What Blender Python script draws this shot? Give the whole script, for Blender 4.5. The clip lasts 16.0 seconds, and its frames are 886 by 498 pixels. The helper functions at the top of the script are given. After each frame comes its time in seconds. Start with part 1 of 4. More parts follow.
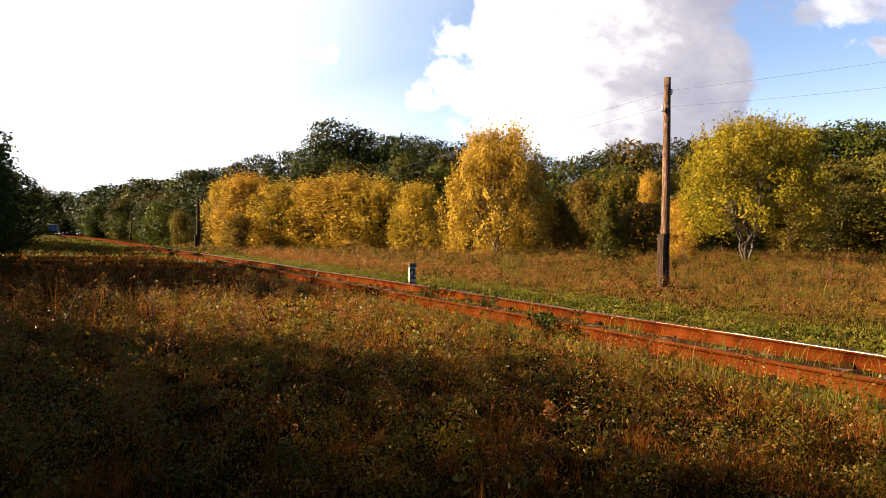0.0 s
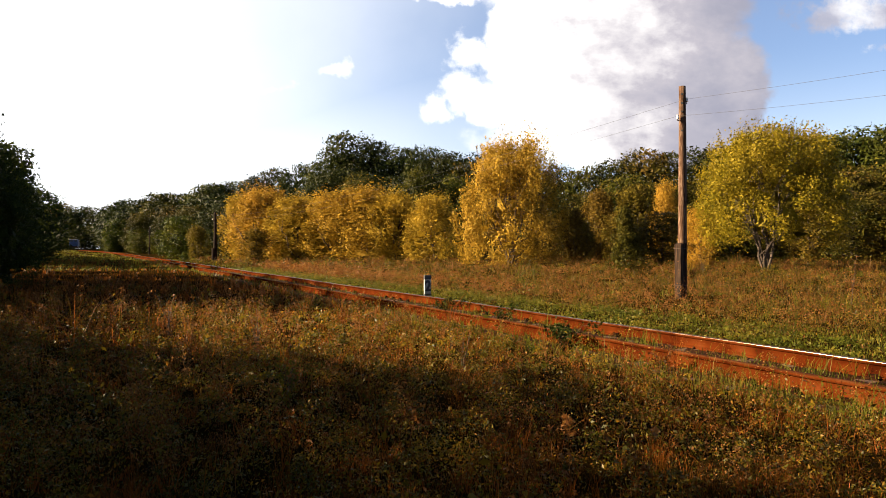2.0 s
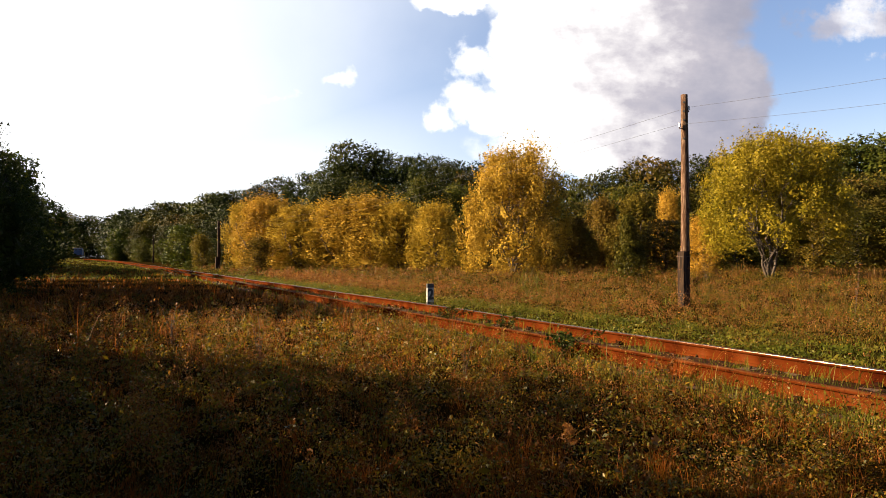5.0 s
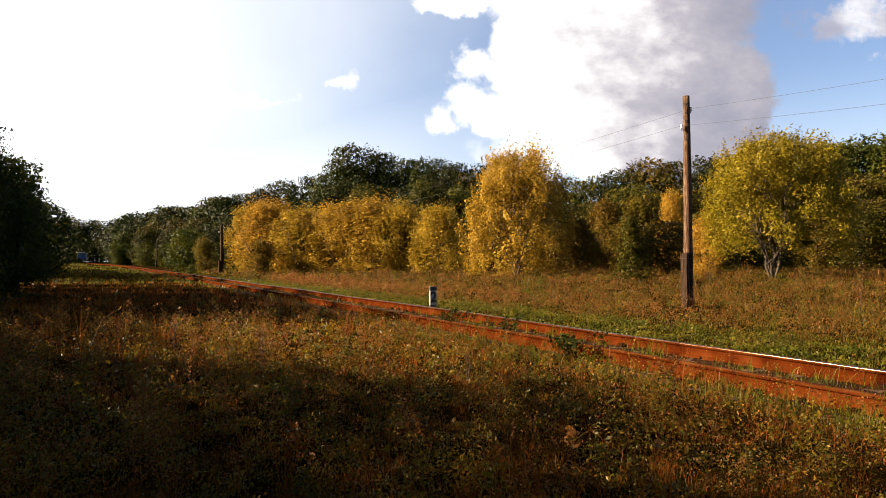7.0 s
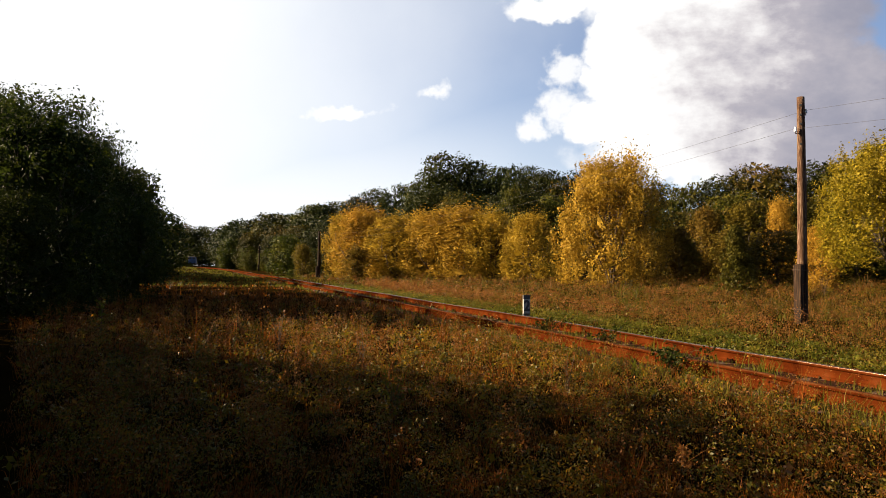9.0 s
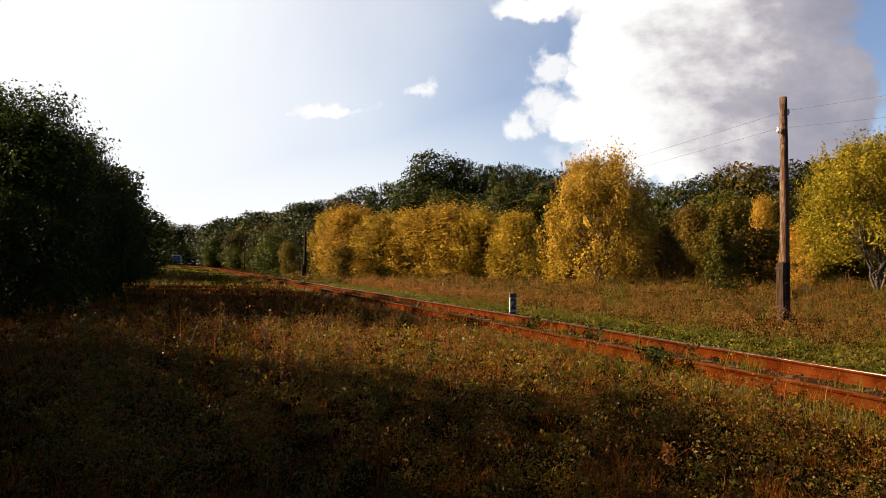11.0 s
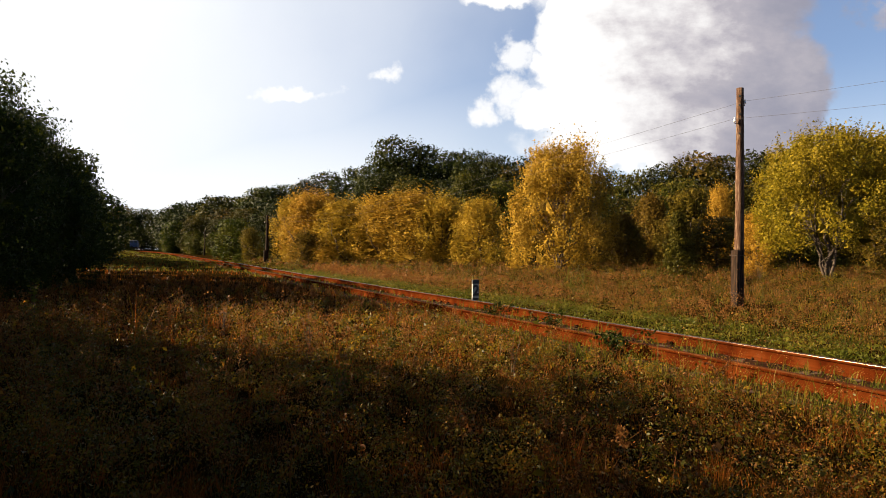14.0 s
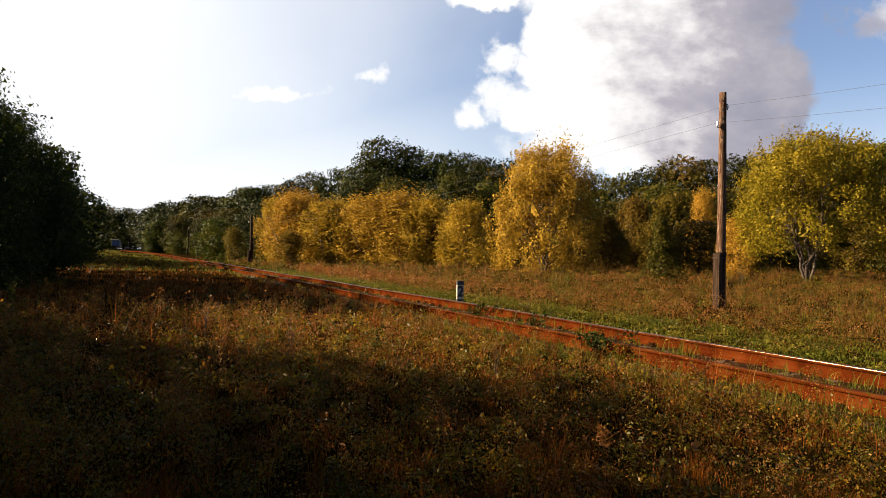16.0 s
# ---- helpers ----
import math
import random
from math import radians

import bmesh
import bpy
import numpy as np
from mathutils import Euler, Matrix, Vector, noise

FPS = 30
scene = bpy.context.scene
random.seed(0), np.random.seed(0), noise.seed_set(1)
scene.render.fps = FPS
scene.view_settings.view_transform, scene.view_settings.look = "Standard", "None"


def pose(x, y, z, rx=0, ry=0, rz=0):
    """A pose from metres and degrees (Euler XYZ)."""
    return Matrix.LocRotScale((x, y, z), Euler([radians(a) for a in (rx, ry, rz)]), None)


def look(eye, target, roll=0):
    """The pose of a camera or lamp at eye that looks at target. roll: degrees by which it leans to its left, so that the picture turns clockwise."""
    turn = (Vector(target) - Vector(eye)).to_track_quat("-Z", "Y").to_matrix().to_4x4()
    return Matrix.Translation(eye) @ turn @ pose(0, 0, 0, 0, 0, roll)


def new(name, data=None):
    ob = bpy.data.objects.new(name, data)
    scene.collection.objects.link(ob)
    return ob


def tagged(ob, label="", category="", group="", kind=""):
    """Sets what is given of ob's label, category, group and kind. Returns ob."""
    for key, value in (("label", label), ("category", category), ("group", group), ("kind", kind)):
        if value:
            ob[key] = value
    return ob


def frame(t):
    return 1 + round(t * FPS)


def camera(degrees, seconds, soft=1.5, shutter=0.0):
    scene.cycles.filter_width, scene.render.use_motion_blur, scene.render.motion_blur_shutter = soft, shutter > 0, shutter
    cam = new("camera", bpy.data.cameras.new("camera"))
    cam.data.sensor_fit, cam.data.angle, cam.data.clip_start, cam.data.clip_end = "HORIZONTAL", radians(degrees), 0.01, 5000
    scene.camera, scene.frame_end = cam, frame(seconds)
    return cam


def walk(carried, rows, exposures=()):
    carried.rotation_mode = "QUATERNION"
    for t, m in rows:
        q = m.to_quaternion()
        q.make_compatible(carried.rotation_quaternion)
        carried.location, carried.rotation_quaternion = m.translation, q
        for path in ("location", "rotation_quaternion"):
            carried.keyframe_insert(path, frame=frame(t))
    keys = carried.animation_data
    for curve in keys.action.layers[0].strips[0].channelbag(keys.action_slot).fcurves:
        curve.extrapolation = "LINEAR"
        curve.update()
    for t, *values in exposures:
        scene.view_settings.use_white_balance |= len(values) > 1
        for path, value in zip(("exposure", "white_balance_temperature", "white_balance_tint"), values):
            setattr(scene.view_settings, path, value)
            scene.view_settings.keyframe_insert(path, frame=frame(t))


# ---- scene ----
cam = camera(69.1, 16.0, soft=0.9)
PATH = [
    (0, (0.018, -0.034, 1.580), (0.019, 9.965, 1.402), 0.51),
    (0.5, (0.024, -0.017, 1.586), (-0.017, 9.983, 1.521), 0.28),
    (1, (0.020, 0.002, 1.590), (-0.172, 10.000, 1.570), 0.11),
    (1.5, (0.031, -0.019, 1.594), (-0.192, 9.979, 1.618), 0.03),
    (2, (0.027, 0.002, 1.591), (-0.211, 9.999, 1.589), -0.01),
    (2.5, (0.046, 0.001, 1.593), (-0.212, 9.998, 1.622), 0.12),
    (3, (0.051, -0.011, 1.604), (-0.131, 9.987, 1.728), -0.13),
    (3.5, (0.034, -0.023, 1.592), (-0.105, 9.976, 1.698), 0.00),
    (4, (0.036, -0.018, 1.593), (-0.147, 9.980, 1.711), 0.02),
    (6.5, (0.060, -0.010, 1.596), (-0.292, 9.983, 1.730), -0.30),
    (7, (0.056, -0.009, 1.597), (-0.276, 9.984, 1.764), -0.38),
    (7.5, (0.051, -0.000, 1.592), (-0.317, 9.992, 1.717), -0.04),
    (8, (-0.030, 0.013, 1.599), (-1.231, 9.937, 1.871), 0.26),
    (8.2, (-0.047, 0.006, 1.593), (-1.662, 9.871, 1.870), 0.47),
    (10.3, (-0.069, -0.004, 1.625), (-1.821, 9.837, 1.913), 0.34),
    (10.5, (-0.070, -0.009, 1.626), (-1.706, 9.852, 1.911), 0.41),
    (11, (-0.061, -0.003, 1.615), (-1.574, 9.878, 1.873), 0.31),
    (11.5, (-0.061, 0.006, 1.613), (-1.485, 9.902, 1.819), 0.33),
    (12, (-0.042, 0.003, 1.613), (-1.402, 9.909, 1.779), 0.35),
    (12.5, (-0.039, 0.013, 1.608), (-1.287, 9.935, 1.731), 0.40),
    (13, (-0.034, 0.014, 1.605), (-1.136, 9.952, 1.735), 0.18),
    (13.5, (-0.026, 0.006, 1.612), (-1.058, 9.952, 1.744), 0.12),
    (14, (-0.020, 0.018, 1.610), (-0.985, 9.971, 1.661), 0.50),
    (14.5, (0.004, -0.002, 1.602), (-0.684, 9.973, 1.723), 0.66),
    (15, (0.029, 0.016, 1.595), (-0.436, 10.005, 1.659), 0.53),
    (15.5, (0.012, 0.030, 1.596), (-0.522, 10.015, 1.705), 1.12),
    (16, (0.003, 0.028, 1.589), (-0.738, 10.000, 1.667), 0.88),
]
walk(cam, [(t, look(eye, target, roll)) for t, eye, target, roll in PATH],
     [(0, 2.75), (1.0, 2.62), (3.5, 2.5), (7.5, 2.38), (10.3, 2.14), (13.0, 2.18), (16.0, 2.24)])


# ---- sky, sun ----
SUN_LEFT, SUN_UP = 88.0, 25.0      # bearing to the left of +y, height, degrees
sun_dir = Vector((-math.sin(radians(SUN_LEFT)) * math.cos(radians(SUN_UP)),
                  math.cos(radians(SUN_LEFT)) * math.cos(radians(SUN_UP)), math.sin(radians(SUN_UP))))
sun = new("sun", bpy.data.lights.new("sun", "SUN"))
sun.data.energy, sun.data.angle, sun.data.color = 5.0, radians(0.6), (1.0, 0.78, 0.50)
sun.matrix_world = look(sun_dir * 50, (0, 0, 0))


class Nodes:
    """Short hand for building node trees."""

    def __init__(self, tree):
        self.tree = tree
        tree.nodes.clear()

    def add(self, kind, settings=None, **inputs):
        node = self.tree.nodes.new(kind)
        for key, value in (settings or {}).items():
            setattr(node, key, value)
        for key, value in inputs.items():
            name = key.replace("_", " ")
            socket = node.inputs[int(key[1:])] if key[0] == "i" and key[1:].isdigit() else node.inputs[name]
            if isinstance(value, bpy.types.NodeSocket):
                self.tree.links.new(value, socket)
            else:
                socket.default_value = value
        return node

    def math(self, op, a, b=0.0, clamp=False):
        return self.add("ShaderNodeMath", {"operation": op, "use_clamp": clamp}, i0=a, i1=b).outputs[0]

    def span(self, value, a, b, lo=0.0, hi=1.0, smooth=True):
        node = self.add("ShaderNodeMapRange", {"interpolation_type": "SMOOTHSTEP" if smooth else "LINEAR"},
                        Value=value, From_Min=a, From_Max=b, To_Min=lo, To_Max=hi)
        return node.outputs[0]

    def mix(self, f, a, b, blend="MIX"):
        node = self.add("ShaderNodeMix", {"data_type": "RGBA", "blend_type": blend}, i0=f, i6=a, i7=b)
        return node.outputs[2]

    def ramp(self, f, stops):
        node = self.add("ShaderNodeValToRGB", None, Fac=f)
        els = node.color_ramp.elements
        while len(els) < len(stops):
            els.new(0.5)
        for el, (at, c) in zip(els, stops):
            el.position, el.color = at, (*c, 1)
        return node.outputs[0]

    def noise(self, scale, detail=4.0, rough=0.55, vector=None):
        node = self.add("ShaderNodeTexNoise", None, Scale=scale, Detail=detail, Roughness=rough)
        if vector is not None:
            self.tree.links.new(vector, node.inputs["Vector"])
        return node.outputs[0]


def build_world():
    world = bpy.data.worlds.new("sky")
    scene.world = world
    world.use_nodes = True
    n = Nodes(world.node_tree)
    way = n.add("ShaderNodeTexCoord").outputs["Generated"]
    sky = n.add("ShaderNodeTexSky", {"sky_type": "NISHITA", "sun_disc": False, "sun_elevation": radians(SUN_UP),
                                     "sun_rotation": radians(-SUN_LEFT), "air_density": 1.0, "dust_density": 0.6,
                                     "ozone_density": 1.5}).outputs[0]
    sep = n.add("ShaderNodeSeparateXYZ", None, Vector=way)
    x, y, z = sep.outputs
    # clouds lie on a plane far ahead: u across, v up
    ys = n.math("MAXIMUM", y, 0.05)
    u, v = n.math("DIVIDE", x, ys), n.math("DIVIDE", z, ys)
    plane = n.add("ShaderNodeCombineXYZ", None, X=u, Y=v, Z=0.0).outputs[0]
    puff = n.noise(9.0, 8.0, 0.6, plane)
    big = n.noise(3.2, 5.0, 0.5, plane)
    warp = n.add("ShaderNodeVectorMath", {"operation": "MULTIPLY_ADD"}, i0=n.add("ShaderNodeTexNoise", None, Vector=plane, Scale=14.0, Detail=6.0).outputs[1], i1=(0.07, 0.07, 0), i2=plane).outputs[0]
    warp = n.add("ShaderNodeVectorMath", {"operation": "MULTIPLY_ADD"}, i0=n.add("ShaderNodeTexNoise", None, Vector=plane, Scale=42.0, Detail=5.0).outputs[1], i1=(0.026, 0.026, 0), i2=warp).outputs[0]

    def blob(cu, cv, ru, rv):
        off = n.add("ShaderNodeVectorMath", {"operation": "SUBTRACT"}, i0=warp, i1=(cu + 0.048, cv + 0.048, 0)).outputs[0]
        off = n.add("ShaderNodeVectorMath", {"operation": "DIVIDE"}, i0=off, i1=(ru, rv, 1)).outputs[0]
        length = n.add("ShaderNodeVectorMath", {"operation": "LENGTH"}, i0=off).outputs["Value"]
        return n.span(length, 0.25, 1.35, 1.0, 0.0)

    cover = blob(0.20, 0.30, 0.18, 0.14)
    for c in ((0.33, 0.27, 0.16, 0.16), (0.15, 0.23, 0.15, 0.09), (0.25, 0.17, 0.26, 0.06), (0.17, 0.42, 0.17, 0.10), (0.32, 0.42, 0.17, 0.16), (0.0, 0.405, 0.09, 0.030),
              (0.09, 0.34, 0.06, 0.05), (0.058, 0.222, 0.055, 0.036), (0.08, 0.28, 0.06, 0.05), (0.42, 0.24, 0.07, 0.12)):
        cover = n.math("MAXIMUM", cover, blob(*c))
    ragged = n.math("ADD", cover, n.math("MULTIPLY", n.math("SUBTRACT", puff, 0.5), 0.9))
    mask = n.span(ragged, 0.30, 0.70)
    # small loose wisps, thinner
    wisp = blob(-0.188, 0.282, 0.040, 0.022)
    for c in ((0.016, 0.300, 0.052, 0.045), (-0.036, 0.222, 0.036, 0.034), (0.006, 0.238, 0.045, 0.042), (0.62, 0.365, 0.15, 0.040), (0.72, 0.30, 0.12, 0.02), (-0.351, 0.258, 0.10, 0.016)):
        wisp = n.math("MAXIMUM", wisp, blob(*c))
    fine = n.noise(26.0, 7.0, 0.65, plane)
    wisp = n.span(n.math("ADD", wisp, n.math("MULTIPLY", n.math("SUBTRACT", fine, 0.5), 1.8)), 0.40, 1.05, 0.0, 0.8)
    mask = n.math("MAXIMUM", mask, wisp)
    # sunlit side white, far side in its own shade, with streaks along its foot
    flat = n.add("ShaderNodeVectorMath", {"operation": "MULTIPLY"}, i0=plane, i1=(1.0, 1.7, 1.0)).outputs[0]
    streak = n.noise(7.0, 6.0, 0.6, flat)
    side = n.math("SUBTRACT", n.span(u, 0.03, 0.48, 0.1, 1.05), n.span(u, 0.47, 0.62, 0.0, 0.45))
    side = n.math("ADD", side, n.math("MULTIPLY", n.math("SUBTRACT", big, 0.5), 1.0))
    side = n.math("ADD", side, n.math("MULTIPLY", n.math("SUBTRACT", puff, 0.5), 0.7))
    side = n.math("ADD", side, n.math("MULTIPLY", n.math("SUBTRACT", streak, 0.5), 1.2))
    tone = n.ramp(n.span(side, 0.2, 1.2), ((0.0, (1.55, 1.53, 1.50)), (0.3, (1.05, 1.00, 1.02)), (0.55, (0.70, 0.66, 0.73)), (1.0, (0.47, 0.47, 0.58))))
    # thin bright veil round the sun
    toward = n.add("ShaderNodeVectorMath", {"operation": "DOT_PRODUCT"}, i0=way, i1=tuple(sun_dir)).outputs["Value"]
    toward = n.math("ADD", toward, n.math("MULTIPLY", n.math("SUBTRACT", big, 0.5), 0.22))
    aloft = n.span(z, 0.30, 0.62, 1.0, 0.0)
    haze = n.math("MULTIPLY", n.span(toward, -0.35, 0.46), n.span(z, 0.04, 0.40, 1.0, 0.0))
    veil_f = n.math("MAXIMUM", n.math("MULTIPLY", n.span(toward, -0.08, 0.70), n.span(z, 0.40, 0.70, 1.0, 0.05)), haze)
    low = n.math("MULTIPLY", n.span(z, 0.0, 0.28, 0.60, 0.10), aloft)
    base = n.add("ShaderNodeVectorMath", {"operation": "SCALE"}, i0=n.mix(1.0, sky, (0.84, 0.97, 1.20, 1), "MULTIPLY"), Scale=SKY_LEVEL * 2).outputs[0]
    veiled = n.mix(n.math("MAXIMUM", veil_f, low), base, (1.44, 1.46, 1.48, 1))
    front = n.span(y, 0.1, 0.3)
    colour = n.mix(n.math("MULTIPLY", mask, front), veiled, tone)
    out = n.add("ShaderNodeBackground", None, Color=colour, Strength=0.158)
    n.add("ShaderNodeOutputWorld", None, Surface=out.outputs[0])


SKY_LEVEL = 0.085
build_world()


# ---- materials ----
def material(name):
    m = bpy.data.materials.new(name)
    m.use_nodes = True
    return m, Nodes(m.node_tree)


def foliage(name, stops, through_light=0.35, patch=0.5, object_shift=0.0, gloss=0.5, by_leaf=0.55, sheen=0.04):
    """Leaf or blade: colour by leaf, by patch and, a little, by plant; light shines through."""
    m, n = material(name)
    leaf = n.add("ShaderNodeNewGeometry").outputs["Random Per Island"]
    place = n.add("ShaderNodeTexCoord").outputs["Object"]
    blotch = n.noise(patch, 3.0, 0.6, place)
    f = n.math("ADD", n.math("MULTIPLY", leaf, by_leaf), n.math("MULTIPLY", n.span(blotch, 0.3, 0.7), 1 - by_leaf))
    colour = n.ramp(f, stops)
    plant = n.add("ShaderNodeObjectInfo").outputs["Random"]
    hsv = n.add("ShaderNodeHueSaturation", None, Hue=n.span(plant, 0, 1, 0.5 - 0.035 * object_shift, 0.5 + 0.035 * object_shift, False),
                Saturation=1.0, Value=n.span(n.math("FRACT", n.math("MULTIPLY", plant, 7.3)), 0, 1, 1 - 0.3 * object_shift, 1 + 0.2 * object_shift, False),
                Color=colour).outputs[0]
    d = n.add("ShaderNodeBsdfPrincipled", None, Base_Color=hsv, Roughness=gloss)
    d.inputs["Specular IOR Level"].default_value = sheen
    t = n.add("ShaderNodeBsdfTranslucent", None, Color=hsv)
    mixed = n.add("ShaderNodeMixShader", None, i0=through_light, i1=d.outputs[0], i2=t.outputs[0])
    n.add("ShaderNodeOutputMaterial", None, Surface=mixed.outputs[0])
    return m


def solid(name, stops, scale=6.0, rough=0.8, metal=0.0, bump=0.3, stretch=(1, 1, 1), fine=60.0, spec=0.3):
    """Weathered solid surface: colour by noise at two scales and fine relief."""
    m, n = material(name)
    place = n.add("ShaderNodeTexCoord").outputs["Object"]
    place = n.add("ShaderNodeVectorMath", {"operation": "MULTIPLY"}, i0=place, i1=stretch).outputs[0]
    a, b = n.noise(scale, 5.0, 0.6, place), n.noise(fine, 4.0, 0.65, place)
    f = n.math("ADD", n.math("MULTIPLY", n.span(a, 0.25, 0.75), 0.65), n.math("MULTIPLY", b, 0.35))
    colour = n.ramp(f, stops)
    relief = n.add("ShaderNodeBump", None, Strength=bump, Distance=0.01, Height=b).outputs[0]
    p = n.add("ShaderNodeBsdfPrincipled", None, Base_Color=colour, Roughness=rough, Metallic=metal, Normal=relief)
    p.inputs["Specular IOR Level"].default_value = spec
    n.add("ShaderNodeOutputMaterial", None, Surface=p.outputs[0])
    return m


def plain(name, c, rough=0.7, metal=0.0):
    return solid(name, ((0.2, tuple(v * 0.75 for v in c)), (0.8, tuple(min(1, v * 1.15) for v in c))), rough=rough, metal=metal, bump=0.1)


def ground_material():
    m, n = material("meadow_soil")
    place = n.add("ShaderNodeTexCoord").outputs["Object"]
    a, b, c = n.noise(0.25, 4, 0.6, place), n.noise(3.0, 5, 0.65, place), n.noise(40.0, 4, 0.7, place)
    f = n.math("ADD", n.math("MULTIPLY", a, 0.5), n.math("ADD", n.math("MULTIPLY", b, 0.35), n.math("MULTIPLY", c, 0.25)))
    # far darker than bare soil: the shade between plants is put into the colour
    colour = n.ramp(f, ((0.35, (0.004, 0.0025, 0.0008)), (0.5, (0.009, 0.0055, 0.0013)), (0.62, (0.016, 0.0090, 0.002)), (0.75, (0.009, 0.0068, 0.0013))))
    relief = n.add("ShaderNodeBump", None, Strength=0.8, Distance=0.05, Height=n.math("ADD", b, c)).outputs[0]
    p = n.add("ShaderNodeBsdfPrincipled", None, Base_Color=colour, Roughness=0.95, Normal=relief)
    p.inputs["Specular IOR Level"].default_value = 0.0
    n.add("ShaderNodeOutputMaterial", None, Surface=p.outputs[0])
    return m


M_GROUND = ground_material()
M_GRASS = foliage("grass_blade", ((0.1, (0.0206, 0.0111, 0.0013)), (0.4, (0.0760, 0.0327, 0.0035)), (0.6, (0.1459, 0.0473, 0.0058)), (0.8, (0.2190, 0.0568, 0.0085)), (1.0, (0.3210, 0.1033, 0.0236))), 0.45, 2.2, by_leaf=0.55, sheen=0.06, gloss=0.45)
M_GREEN = foliage("weed_leaf", ((0.1, (0.0214, 0.0231, 0.0022)), (0.5, (0.0765, 0.0656, 0.0057)), (0.75, (0.1811, 0.1068, 0.0078)), (1.0, (0.2984, 0.1068, 0.0101))), 0.45, 2.6, by_leaf=0.55, sheen=0.12, gloss=0.42)
M_DRY = foliage("dry_stalk", ((0.1, (0.0732, 0.0255, 0.0063)), (0.5, (0.1534, 0.0579, 0.0124)), (1.0, (0.2666, 0.1331, 0.0434))), 0.45, 1.8, by_leaf=0.35, sheen=0.06, gloss=0.45)
M_MEADOW = foliage("meadow_blade", ((0.1, (0.0196, 0.0174, 0.0026)), (0.35, (0.0513, 0.0361, 0.0056)), (0.6, (0.1055, 0.0513, 0.0105)), (0.85, (0.1395, 0.0554, 0.0161)), (1.0, (0.2036, 0.1041, 0.0360))), 0.45, 0.9, by_leaf=0.35, sheen=0.06, gloss=0.45)
M_VERGE = foliage("verge_blade", ((0.1, (0.0252, 0.0331, 0.0035)), (0.5, (0.0776, 0.0815, 0.0081)), (0.8, (0.1376, 0.1086, 0.0141)), (1.0, (0.2253, 0.1466, 0.0301))), 0.45, 1.4, by_leaf=0.35, sheen=0.06, gloss=0.45)
M_OAK = foliage("oak_leaf", ((0.1, (0.0068, 0.0100, 0.0021)), (0.5, (0.0204, 0.0250, 0.0043)), (0.85, (0.0424, 0.0416, 0.0065)), (1.0, (0.0763, 0.0516, 0.0086))), 0.15, 0.2, 0.6, by_leaf=0.3)
M_OLIVE = foliage("olive_leaf", ((0.1, (0.0157, 0.0193, 0.0023)), (0.5, (0.0522, 0.0474, 0.0059)), (0.85, (0.0961, 0.0654, 0.0082)), (1.0, (0.1565, 0.0903, 0.0118))), 0.2, 0.2, 1.0, by_leaf=0.3)
M_BROAD = foliage("bright_green_leaf", ((0.1, (0.0143, 0.0222, 0.0026)), (0.5, (0.0475, 0.0554, 0.0052)), (1.0, (0.1093, 0.0878, 0.0086))), 0.22, 0.3, 0.6, by_leaf=0.3)
M_YELLOW = foliage("yellow_leaf", ((0.05, (0.0404, 0.0348, 0.0022)), (0.3, (0.1077, 0.0815, 0.0049)), (0.65, (0.1829, 0.1222, 0.0079)), (1.0, (0.2261, 0.1576, 0.0199))), 0.32, 0.5, 0.25)
M_GOLD = foliage("golden_leaf", ((0.05, (0.0709, 0.0445, 0.0052)), (0.35, (0.2150, 0.1254, 0.0118)), (0.7, (0.3496, 0.2073, 0.0214)), (1.0, (0.4302, 0.2732, 0.0443))), 0.30, 0.4, 0.3)
M_RUST = foliage("russet_leaf", ((0.05, (0.0281, 0.0198, 0.0047)), (0.4, (0.0843, 0.0568, 0.0078)), (0.8, (0.1524, 0.1065, 0.0125)), (1.0, (0.1444, 0.1491, 0.0221))), 0.35, 0.4, 0.5)
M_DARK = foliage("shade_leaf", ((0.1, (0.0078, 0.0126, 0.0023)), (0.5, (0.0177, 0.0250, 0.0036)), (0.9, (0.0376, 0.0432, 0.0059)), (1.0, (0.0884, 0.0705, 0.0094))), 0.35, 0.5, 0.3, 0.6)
M_BUSH = foliage("bush_leaf", ((0.1, (0.0149, 0.0151, 0.0022)), (0.5, (0.0512, 0.0454, 0.0054)), (1.0, (0.0949, 0.0714, 0.0097))), 0.35, 0.8)
M_BARK = solid("bark", ((0.2, (0.0171, 0.0123, 0.0088)), (0.55, (0.0490, 0.0343, 0.0245)), (0.85, (0.0980, 0.0735, 0.0539))), 3.0, 0.9, 0, 0.8, (1, 1, 0.3))
M_BARK_PALE = solid("pale_bark", ((0.2, (0.0308, 0.0185, 0.0108)), (0.55, (0.0678, 0.0431, 0.0262)), (0.85, (0.1109, 0.0770, 0.0493))), 3.0, 0.85, 0, 0.6, (1, 1, 0.3))
M_RUSTY = solid("rusty_steel", ((0.15, (0.0195, 0.0032, 0.0010)), (0.45, (0.0424, 0.0082, 0.0016)), (0.7, (0.0585, 0.0128, 0.0026)), (0.95, (0.0774, 0.0221, 0.0074))), 2.2, 0.95, 0.0, 0.4, fine=45.0, spec=0.0)
M_RAILDULL = solid("rusty_rail_head", ((0.2, (0.0229, 0.0060, 0.0014)), (0.6, (0.0433, 0.0130, 0.0033)), (0.9, (0.0670, 0.0243, 0.0078))), 3.0, 0.85, 0.0, 0.3, fine=60.0, spec=0.03)
